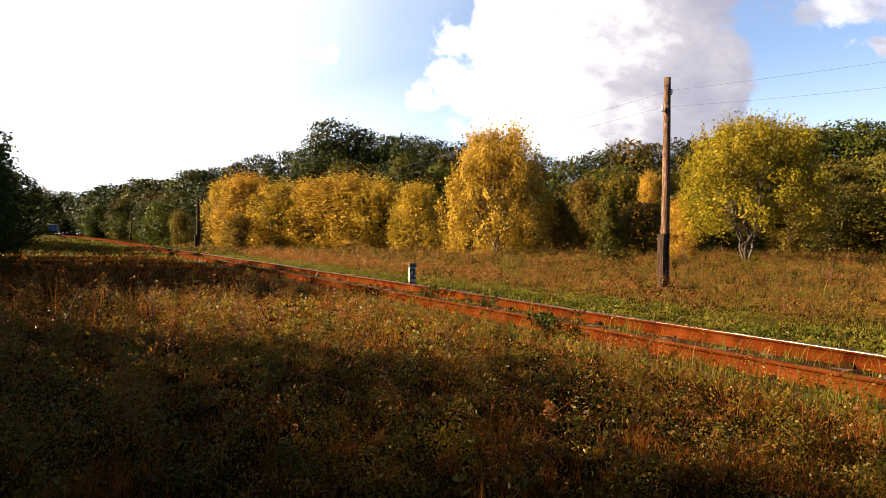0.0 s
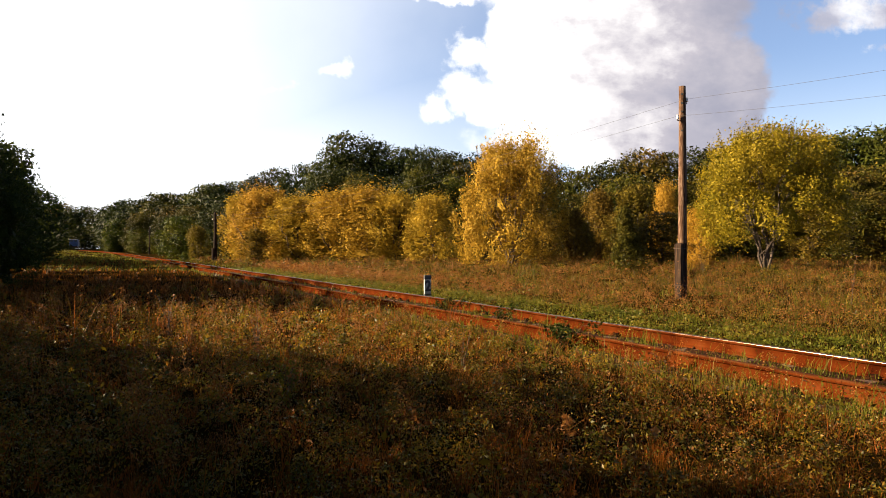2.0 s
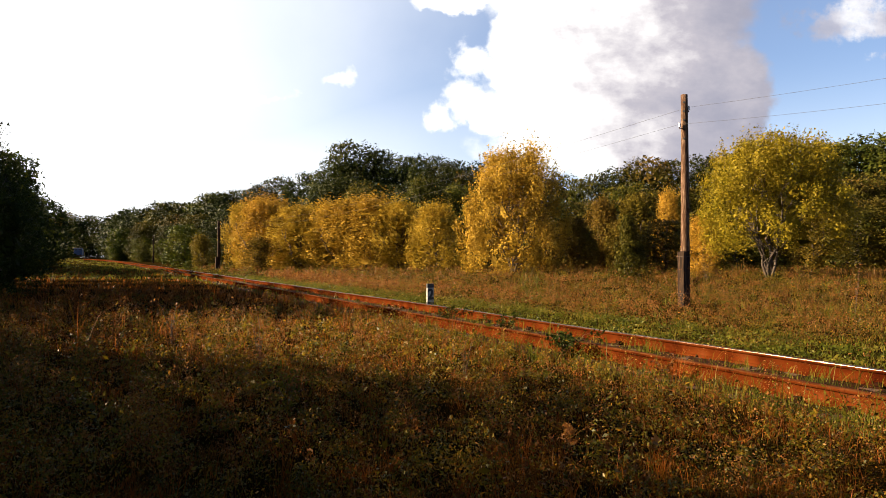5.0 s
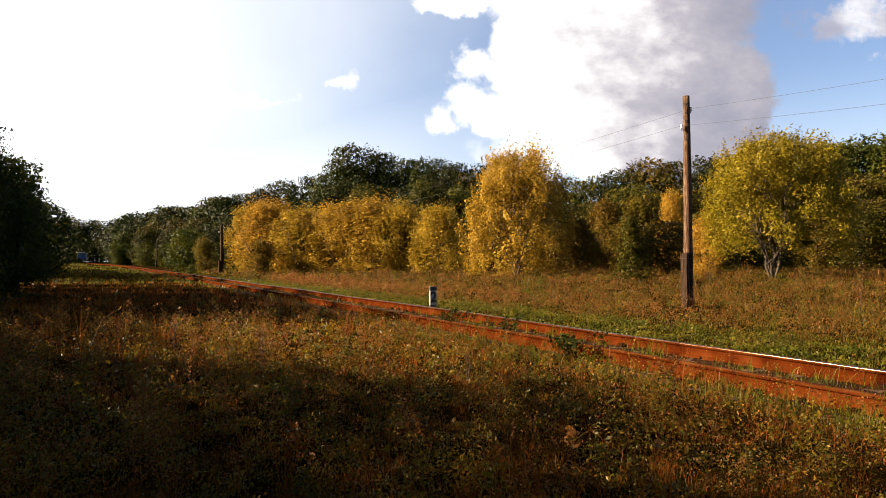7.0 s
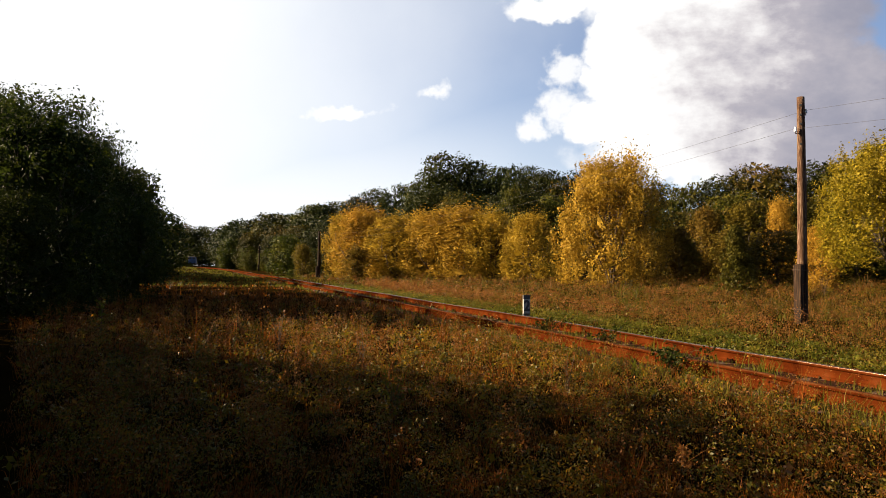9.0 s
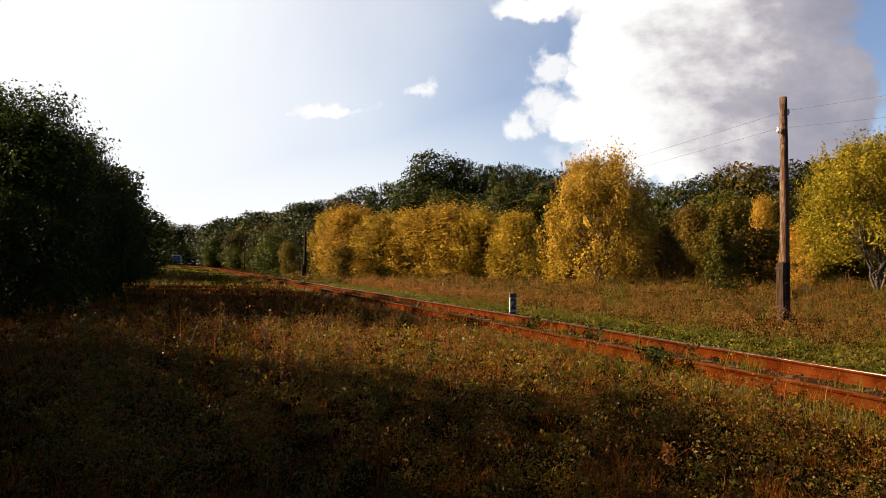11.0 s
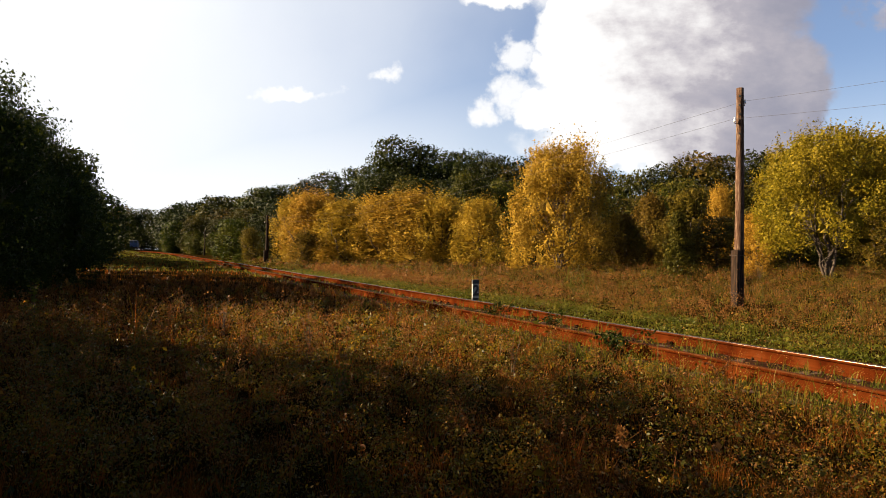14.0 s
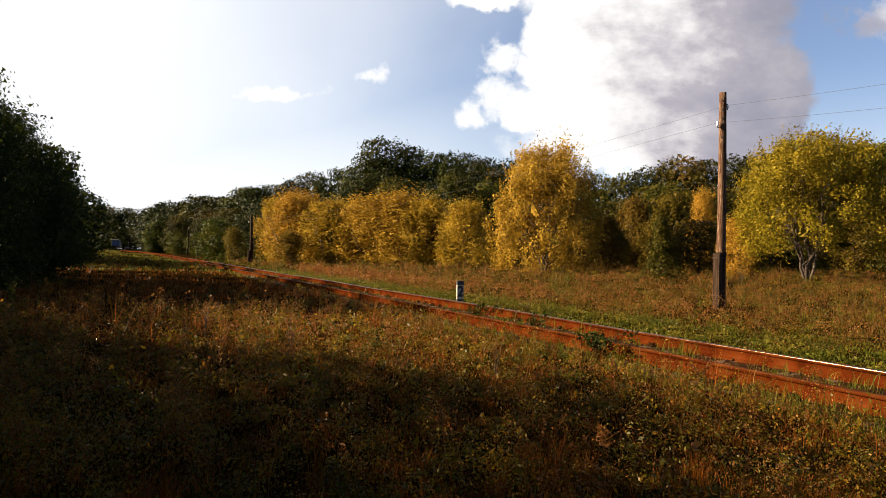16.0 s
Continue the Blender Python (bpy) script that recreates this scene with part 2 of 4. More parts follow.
M_RAILTOP = solid("worn_rail_head", ((0.2, (0.0400, 0.0160, 0.0080)), (0.6, (0.0960, 0.0496, 0.0288)), (0.9, (0.1760, 0.1200, 0.0880))), 3.0, 0.20, 0.85, 0.10, fine=80.0, spec=0.5)
M_IRON = solid("dark_iron", ((0.2, (0.0120, 0.0072, 0.0054)), (0.8, (0.0540, 0.0270, 0.0150))), 8.0, 0.7, 0.3, 0.4)
M_BALLAST = solid("rusty_ballast", ((0.2, (0.0057, 0.0019, 0.0006)), (0.5, (0.0170, 0.0049, 0.0010)), (0.8, (0.0292, 0.0096, 0.0019))), 5.0, 0.95, 0, 1.0, spec=0.05)
M_STONE = solid("ballast_stone", ((0.2, (0.0184, 0.0058, 0.0016)), (0.8, (0.0533, 0.0205, 0.0071))), 20.0, 0.9, 0, 0.5, spec=0.1)
M_SLEEPER = solid("old_sleeper_wood", ((0.2, (0.0196, 0.0091, 0.0046)), (0.8, (0.0896, 0.0387, 0.0175))), 5.0, 0.9, 0, 0.8, (1, 6, 6))
M_POLE = solid("weathered_pole_wood", ((0.15, (0.0164, 0.0072, 0.0038)), (0.45, (0.0585, 0.0300, 0.0179)), (0.62, (0.0995, 0.0600, 0.0382)), (0.85, (0.1872, 0.1320, 0.0956))), 7.0, 0.9, 0, 0.9, (6, 6, 0.5), 34.0, spec=0.08)
M_POLE_DARK = solid("tarred_pole_wood", ((0.2, (0.0049, 0.0032, 0.0023)), (0.5, (0.0182, 0.0105, 0.0065)), (0.85, (0.0595, 0.0341, 0.0200))), 5.0, 0.9, 0, 0.7, (6, 6, 0.35), 40.0, spec=0.1)
M_PORCELAIN = plain("porcelain", (0.75, 0.74, 0.70), 0.25)
M_WIRE = plain("dull_wire", (0.035, 0.033, 0.034), 0.9)
M_WHITE = solid("worn_white_paint", ((0.15, (0.1259, 0.1200, 0.1081)), (0.5, (0.2402, 0.2344, 0.2162)), (0.85, (0.3144, 0.3089, 0.2812))), 9.0, 0.8, 0, 0.3)
M_BLACK = plain("black_paint", (0.022, 0.022, 0.024), 0.6)
M_BLUE = solid("blue_vehicle_paint", ((0.2, (0.010, 0.026, 0.07)), (0.8, (0.022, 0.05, 0.13))), 2.0, 0.5, 0, 0.1)
M_GLASS = plain("dark_window_glass", (0.02, 0.025, 0.03), 0.1)


# ---- mesh helpers ----
def mesh_np(name, verts, faces, mats, smooth=False, index=None):
    """A mesh from arrays: verts (n, 3), faces a list of index arrays (m, 3) or (m, 4)."""
    me = bpy.data.meshes.new(name)
    verts = np.asarray(verts, np.float32)
    faces = [np.asarray(f, np.int32) for f in faces if len(f)]
    loops = np.concatenate([f.ravel() for f in faces])
    sizes = np.concatenate([np.full(len(f), f.shape[1], np.int32) for f in faces])
    me.vertices.add(len(verts))
    me.vertices.foreach_set("co", verts.ravel())
    me.loops.add(len(loops))
    me.loops.foreach_set("vertex_index", loops)
    me.polygons.add(len(sizes))
    me.polygons.foreach_set("loop_start", (np.cumsum(sizes) - sizes).astype(np.int32))
    if index is not None:
        me.polygons.foreach_set("material_index", np.asarray(index, np.int32))
    if smooth:
        me.polygons.foreach_set("use_smooth", np.ones(len(sizes), bool))
    for m in mats:
        me.materials.append(m)
    me.update(calc_edges=True)
    return me


def part(name, bm, mat, parent=None, label="", smooth=False):
    me = bpy.data.meshes.new(name)
    bm.to_mesh(me)
    bm.free()
    me.materials.append(mat)
    if smooth:
        for p in me.polygons:
            p.use_smooth = True
    ob = new(name, me)
    ob.parent = parent
    if label:
        ob["label"] = label
    return ob


def empty(name, x, y, z, turn=0.0):
    ob = new(name)
    ob.empty_display_size = 0.2
    ob.matrix_basis = pose(x, y, z, 0, 0, turn)
    return ob


def box(bm, cx, cy, cz, sx, sy, sz, bevel=0.0):
    r = bmesh.ops.create_cube(bm, size=1.0, matrix=Matrix.LocRotScale((cx, cy, cz), None, (sx, sy, sz)))
    if bevel:
        es = list({e for v in r["verts"] for e in v.link_edges})
        bmesh.ops.bevel(bm, geom=es, offset=bevel, segments=2, affect="EDGES", profile=0.6)
    return bm


def rod(bm, p0, p1, r0, r1=None, sides=8):
    p0, p1 = Vector(p0), Vector(p1)
    d = p1 - p0
    m = Matrix.Translation((p0 + p1) / 2) @ d.to_track_quat("Z", "Y").to_matrix().to_4x4()
    bmesh.ops.create_cone(bm, cap_ends=True, segments=sides, radius1=r0, radius2=r0 if r1 is None else r1, depth=d.length, matrix=m)
    return bm


def tubes(segs, sides=5):
    """Arrays for tapered tubes along (p0, p1, r0, r1)."""
    segs = [(np.asarray(a, float), np.asarray(b, float), r, q) for a, b, r, q in segs]
    a, b = np.array([s[0] for s in segs]), np.array([s[1] for s in segs])
    ra, rb = np.array([s[2] for s in segs]), np.array([s[3] for s in segs])
    d = b - a
    d /= np.linalg.norm(d, axis=1, keepdims=True) + 1e-9
    ref = np.where(np.abs(d[:, 2:3]) > 0.9, [[1.0, 0, 0]], [[0, 0, 1.0]])
    e1 = np.cross(d, ref)
    e1 /= np.linalg.norm(e1, axis=1, keepdims=True)
    e2 = np.cross(d, e1)
    ang = np.arange(sides) * 2 * np.pi / sides
    ring = np.cos(ang)[None, :, None] * e1[:, None] + np.sin(ang)[None, :, None] * e2[:, None]
    va, vb = a[:, None] + ring * ra[:, None, None], b[:, None] + ring * rb[:, None, None]
    verts = np.concatenate([va, vb], 1).reshape(-1, 3)
    k = np.arange(sides)
    quad = np.stack([k, (k + 1) % sides, (k + 1) % sides + sides, k + sides], 1)
    faces = (np.arange(len(segs)) * 2 * sides)[:, None, None] + quad[None]
    return verts, faces.reshape(-1, 4)


def leaves(rng, centres, size, droop=0.3, narrow=0.55, outward=None):
    """Arrays for folded leaves of four points each round the centres; outward: the way that their faces tend to look."""
    n = len(centres)
    k = rng.normal(size=(n, 3))
    if outward is not None:
        k = k * 0.55 + outward
    k /= np.linalg.norm(k, axis=1, keepdims=True) + 1e-9
    d = rng.normal(size=(n, 3))
    d[:, 2] -= droop
    d -= k * (d * k).sum(1, keepdims=True)
    d /= np.linalg.norm(d, axis=1, keepdims=True) + 1e-9
    s = np.cross(d, k)
    L = (size * rng.lognormal(0, 0.3, n))[:, None]
    c = np.asarray(centres)
    v = np.stack([c - d * L * 0.5, c + s * L * narrow * 0.5 + k * L * 0.1, c + d * L * 0.5, c - s * L * narrow * 0.5 + k * L * 0.1], 1)
    return v.reshape(-1, 3), np.arange(n * 4).reshape(n, 4)


def small_leaves(rng, centres, size, outward):
    """Arrays for pointed leaves of three points each, their faces looking roughly outward."""
    n = len(centres)
    k = rng.normal(size=(n, 3)) * 0.5 + outward
    k /= np.linalg.norm(k, axis=1, keepdims=True) + 1e-9
    d = rng.normal(size=(n, 3))
    d[:, 2] -= 0.3
    d -= k * (d * k).sum(1, keepdims=True)
    d /= np.linalg.norm(d, axis=1, keepdims=True) + 1e-9
    w = np.cross(d, k)
    L = (size * rng.lognormal(0, 0.28, n))[:, None]
    c = np.asarray(centres)
    v = np.stack([c - d * L * 0.45 - w * L * 0.40, c - d * L * 0.35 + w * L * 0.42, c + d * L * 0.62], 1)
    return v.reshape(-1, 3), np.arange(n * 3).reshape(n, 3)


# ---- lie of the land ----
AXIS = radians(29.9)               # the track runs this far to the left of +y
U = np.array([-math.sin(AXIS), math.cos(AXIS)])
N = np.array([math.cos(AXIS), math.sin(AXIS)])


def bend(s):
    """How far the track has swung to the left at s metres along it."""
    return np.maximum(0.0, np.asarray(s, float) - 110.0) ** 2 * 0.00055


def place(s, p):
    """World x, y of s metres along the track and p metres across it from the camera's line."""
    return s * U[0] + p * N[0], s * U[1] + p * N[1]


def height(x, y):
    """The ground's height."""
    x, y = np.asarray(x, float), np.asarray(y, float)
    s, p = x * U[0] + y * U[1], x * N[0] + y * N[1]
    z = 0.012 * np.clip(p - 9.5, 0, 60) + 0.02 * np.sin(x * 0.9 + 1) * np.sin(y * 0.7)
    z = z + 0.05 * np.sin(x * 0.13 + 2) * np.sin(y * 0.11) * np.clip((np.hypot(x, y) - 12) / 20, 0, 1)
    z = z + np.clip(s - 130, 0, 200) * 0.008
    bed = np.clip(1 - np.abs(p + bend(s) - 7.8) / 2.6, 0, 1)
    return z * (1 - np.clip(bed * 2, 0, 1) * (s < 130)) - 0.03 * np.clip(bed * 2, 0, 1)


HEAD = radians(1.36)


def spot(k, d):
    """World x, y at d metres ahead and k metres to the right per metre ahead."""
    return k * d * math.cos(HEAD) - d * math.sin(HEAD), d * math.cos(HEAD) + k * d * math.sin(HEAD)


def build_ground():
    def steps(near, far, first, grow):
        out, step = [0.0], first
        while out[-1] < far:
            out.append(out[-1] + step)
            if out[-1] > near:
                step *= grow
        return np.array(out)
    a = steps(20, 2600, 0.5, 1.12)
    xs = np.concatenate([-a[:0:-1], a])
    gx, gy = np.meshgrid(xs, xs)
    v = np.stack([gx.ravel(), gy.ravel(), height(gx.ravel(), gy.ravel())], 1)
    k = len(xs)
    i = (np.arange(k - 1)[:, None] * k + np.arange(k - 1)[None]).ravel()
    f = np.stack([i, i + 1, i + k + 1, i + k], 1)
    tagged(new("ground", mesh_np("ground", v, [f], [M_GROUND], True)), "uneven autumn meadow soil with short dry growth, colour darkened for shade between plants", "ground", kind="structure")


build_ground()


# ---- railway ----
RAIL_TOP = 0.20


def track_point(s, p):
    return place(s, p - float(bend(s)))


def track_z(s):
    return max(0.0, s - 130) * 0.008


def rail_mesh():
    """A flat-bottom rail along the track, drawn about its own axis p = 0."""
    half = [(0.0, 0.18), (0.028, 0.1795), (0.035, 0.176), (0.0375, 0.166), (0.0375, 0.140), (0.014, 0.133), (0.009, 0.126), (0.008, 0.050),
            (0.014, 0.030), (0.040, 0.020), (0.075, 0.011), (0.075, -0.03)]
    prof = half + [(-a, b) for a, b in half[:0:-1]]
    return prof


def build_track():
    root = empty("railway_track", *place(0, 7.8), 0.0)
    tagged(root, "rusty single railway track overgrown with dry grass", "railway track")
    prof = rail_mesh()
    k = len(prof)
    ss = np.concatenate([np.arange(-30, 60, 0.75), np.arange(60, 150, 3.0), np.arange(150, 262, 8.0)])
    rng = np.random.default_rng(5)
    for off in (-0.797, 0.797):
        wob = np.interp(ss, np.arange(-30, 270, 6.0), rng.normal(0, 0.008, 50))
        wz = np.interp(ss, np.arange(-30, 270, 5.0), rng.normal(0, 0.008, 60))
        v = []
        for s, w, dz in zip(ss, wob, wz):
            x, y = track_point(s, 7.8 + off + w)
            x0, y0 = place(0, 7.8)
            for a, b in prof:
                v.append((x + N[0] * a - x0, y + N[1] * a - y0, (b - 0.18) * 1.12 + RAIL_TOP + dz + track_z(s)))
        i = (np.arange(len(ss) - 1)[:, None] * k + np.arange(k)[None]).ravel()
        j = (np.arange(len(ss) - 1)[:, None] * k + (np.arange(k)[None] + 1) % k).ravel()
        f = np.stack([i, j, j + k, i + k], 1)
        top = np.tile([1 if q in (0, 1, 2, k - 1, k - 2, k - 3) else 0 for q in range(k)], len(ss) - 1)
        rail = new("rail", mesh_np("rail", v, [f], [M_RUSTY, M_RAILDULL if off < 0 else M_RAILTOP], False, top))
        rail.parent = root
        rail["label"] = "rust-orange steel rail with a dull brown head" if off < 0 else "rust-orange steel rail with a worn shiny head"
    # ballast bed, low and rusty
    ps = np.linspace(-2.3, 2.3, 24)
    ss = np.concatenate([np.arange(-30, 50, 0.25), np.arange(50, 262, 3.0)])
    g_s, g_p = np.meshgrid(ss, ps, indexing="ij")
    rr = np.random.default_rng(6)
    zz = -0.020 - 0.10 * np.clip((np.abs(g_p) - 1.35) / 0.8, 0, 1) ** 1.5 + rr.normal(0, 0.014, g_s.shape)
    zz += np.clip(g_s - 130, 0, 300) * 0.008
    x, y = place(g_s, 7.8 + g_p - bend(g_s))
    v = np.stack([x, y, zz], -1).reshape(-1, 3)
    k = len(ps)
    i = (np.arange(len(ss) - 1)[:, None] * k + np.arange(k - 1)[None]).ravel()
    f = np.stack([i, i + k, i + k + 1, i + 1], 1)
    tagged(new("ballast_bed", mesh_np("ballast_bed", v, [f], [M_BALLAST], True)), "rust-stained gravel ballast bed under the rails", "ballast", kind="structure")
    # loose stones
    n = 3000
    s = rr.uniform(-12, 40, n)
    p = 7.8 + rr.uniform(-1.9, 1.7, n)
    x, y = place(s, p)
    r = rr.uniform(0.010, 0.026, n)
    octa = np.array([(1, 0, 0), (0, 1, 0), (-1, 0, 0), (0, -1, 0), (0, 0, 1), (0, 0, -1)], float)
    base = np.stack([x, y, -0.015 - 0.10 * np.clip((np.abs(p - 7.8) - 1.35) / 0.8, 0, 1) ** 1.5 + r * 0.5], 1)
    v = base[:, None] + octa[None] * r[:, None, None] * rr.uniform(0.6, 1.3, (n, 6, 1))
    tri = np.array([(0, 1, 4), (1, 2, 4), (2, 3, 4), (3, 0, 4), (1, 0, 5), (2, 1, 5), (3, 2, 5), (0, 3, 5)])
    f = (np.arange(n) * 6)[:, None, None] + tri[None]
    tagged(new("ballast_stones", mesh_np("ballast_stones", v.reshape(-1, 3), [f.reshape(-1, 3)], [M_STONE])), "loose rust-dusted ballast stones between the sleepers", "stones", kind="stuff")
    return root


TRACK = build_track()


# ---- telegraph poles ----
def build_pole(x, y, tall, thick=1.0):
    z = float(height(x, y)) - 0.05
    root = empty("telegraph_pole", x, y, z, math.degrees(AXIS))
    tagged(root, "old wooden telegraph pole strapped to a dark stub post", "pole", "poles along the track")
    root.scale = (thick, thick, 1.0)
    bm = bmesh.new()
    rings = 14
    prev = None
    rng = random.Random(3)
    for i in range(rings + 1):
        t = i / rings
        h = 0.75 + (tall - 0.75) * t
        r = 0.135 - 0.035 * t
        ring = [bm.verts.new(((r + rng.uniform(-0.006, 0.006)) * math.cos(a) + 0.02 * math.sin(3 * t), (r + rng.uniform(-0.006, 0.006)) * math.sin(a), h))
                for a in [q * 2 * math.pi / 14 for q in range(14)]]
        if prev:
            for q in range(14):
                bm.faces.new((prev[q], prev[(q + 1) % 14], ring[(q + 1) % 14], ring[q]))
        else:
            bm.faces.new(ring[::-1])
        prev = ring
    bm.faces.new(prev)
    part("shaft", bm, M_POLE if thick == 1.0 else M_POLE_DARK, root, "grey-brown weathered round wooden shaft", True)
    bm = box(bmesh.new(), -0.16, -0.03, 0.80, 0.14, 0.24, 1.8, 0.02)
    part("stub_post", bm, M_POLE_DARK, root, "dark squared stub post, pale on its sunlit side")
    bm = rod(bmesh.new(), (0, 0, 0), (0, 0, 1.72), 0.145, 0.14, 12)
    part("shaft_foot", bm, M_POLE_DARK, root, "darkened foot of the wooden shaft")
    for h in (0.45, 1.55):
        bm = box(bmesh.new(), -0.075, -0.01, h, 0.325, 0.285, 0.022, 0.008)
        part("wire_binding", bm, M_IRON, root, "rusty wire binding")
    for h, side in ((tall - 0.42, 1), (tall - 0.98, -1)):
        bm = rod(bmesh.new(), (0.09 * side, 0, h - 0.05), (0.2 * side, 0, h - 0.08), 0.011)
        rod(bm, (0.2 * side, 0, h - 0.085), (0.2 * side, 0, h + 0.06), 0.011)
        hook = part("insulator_hook", bm, M_IRON, root, "rusty iron hook")
        bm = rod(bmesh.new(), (0.2 * side, 0, h - 0.02), (0.2 * side, 0, h + 0.05), 0.042, 0.034, 12)
        rod(bm, (0.2 * side, 0, h + 0.05), (0.2 * side, 0, h + 0.10), 0.024, 0.03, 12)
        part("insulator", bm, M_PORCELAIN, hook, "white porcelain insulator")
    for h in (tall - 0.25, tall - 0.52, tall - 0.78, tall - 1.35):
        bm = rod(bmesh.new(), (-0.066, -0.056, h), (-0.090, -0.076, h), 0.034, 0.030, 10)
        part("bolt_hole", bm, M_BLACK, root, "dark old bolt hole")
    return root


POLE_XY = spot(0.373, 19.5)
pole_s = POLE_XY[0] * U[0] + POLE_XY[1] * U[1]
pole_p = POLE_XY[0] * N[0] + POLE_XY[1] * N[1]
build_pole(*POLE_XY, 6.47)
POLE_FAR = spot(-0.354, 84)
build_pole(*POLE_FAR, 6.4, 1.7)
POLE_THIRD = spot(-0.456, 150)
build_pole(*POLE_THIRD, 6.4, 1.15)
POLE_BEHIND = place(pole_s - 46, pole_p - 0.3)
build_pole(*POLE_BEHIND, 6.4)


def build_wire(a, b, za, zb, sag, side):
    ofs = N * 0.2 * side
    cu = bpy.data.curves.new("overhead_wire", "CURVE")
    cu.dimensions, cu.bevel_depth, cu.bevel_resolution = "3D", 0.0035, 1
    sp = cu.splines.new("POLY")
    sp.points.add(28)
    for i in range(29):
        t = i / 28
        z = za + (zb - za) * t - sag * 4 * t * (1 - t)
        sp.points[i].co = (a[0] + ofs[0] + (b[0] - a[0]) * t, a[1] + ofs[1] + (b[1] - a[1]) * t, z, 1)
    cu.materials.append(M_WIRE)
    tagged(new("overhead_wire", cu), "thin grey slack telegraph wire between the poles", "wire", "telegraph wires")


za, zb, zc = (float(height(*q)) for q in (POLE_XY, POLE_BEHIND, POLE_FAR))
for drop, side, sag in ((0.36, 1, 1.15), (0.92, -1, 1.35)):
    build_wire(POLE_XY, POLE_BEHIND, za + 6.42 - drop, zb + 6.4 - drop, sag, side)
    build_wire(POLE_XY, POLE_FAR, za + 6.42 - drop, zc + 6.4 - drop, 1.0, side)


# ---- marker post with its number ----
def build_marker():
    x, y = spot(-0.023, 20.5)
    z = float(height(x, y))
    root = empty("marker_post", x, y, z - 0.05, math.degrees(AXIS) + 6)
    tagged(root, "short white concrete track marker post with black top", "marker post")
    part("post", box(bmesh.new(), 0, 0, 0.38, 0.24, 0.07, 0.62, 0.012), M_WHITE, root, "worn white painted concrete post")
    part("cap", box(bmesh.new(), 0, 0, 0.755, 0.25, 0.08, 0.13, 0.015), M_BLACK, root, "black painted slanted top")
    part("foot_band", box(bmesh.new(), 0, 0, 0.12, 0.25, 0.08, 0.24, 0.01), M_BLACK, root, "black painted foot")
    cu = bpy.data.curves.new("number", "FONT")
    cu.body, cu.size, cu.extrude, cu.align_x = "2", 0.46, 0.003, "CENTER"
    cu.offset = 0.018
    cu.materials.append(M_BLACK)
    num = new("number", cu)
    num.parent = root
    num.matrix_basis = pose(0, -0.039, 0.33, 90, 0, 0)
    num["label"] = "black painted numeral"


build_marker()


# ---- blue rail vehicle far down the line ----
def build_vehicle():
    x, y = spot(-0.574, 235)
    root = empty("rail_vehicle", x, y, 0.0, math.degrees(math.atan2(-x, y)) - 5)
    root.location.z = float(height(x, y)) + 0.55
    tagged(root, "small blue rail vehicle with a pale roof on the far track", "rail vehicle")
    part("body", box(bmesh.new(), 0, 3, 1.75, 2.7, 6.5, 1.7, 0.08), M_BLUE, root)
    part("cab", box(bmesh.new(), 0, 1.6, 2.9, 2.6, 3.4, 0.9, 0.12), M_BLUE, root)
    part("roof", box(bmesh.new(), -0.2, 1.6, 3.42, 2.4, 3.5, 0.2, 0.08), M_WHITE, root, "pale weathered roof")
    part("underframe", box(bmesh.new(), 0, 3, 0.75, 2.4, 6.6, 0.35, 0.03), M_IRON, root)
    for q in (-0.65, 0.65):
        part("window", box(bmesh.new(), q, -0.12, 2.9, 0.85, 0.06, 0.55, 0.02), M_GLASS, root, "dark windscreen pane")
        part("buffer", rod(bmesh.new(), (q * 1.3, -0.25, 1.0), (q * 1.3, -0.7, 1.0), 0.09, 0.2, 12), M_IRON, root)
        for w in (1.3, 4.8):
            part("wheel", rod(bmesh.new(), (q * 1.12, w, 0.46), (q * 1.32, w, 0.46), 0.46, 0.46, 20), M_IRON, root)


build_vehicle()


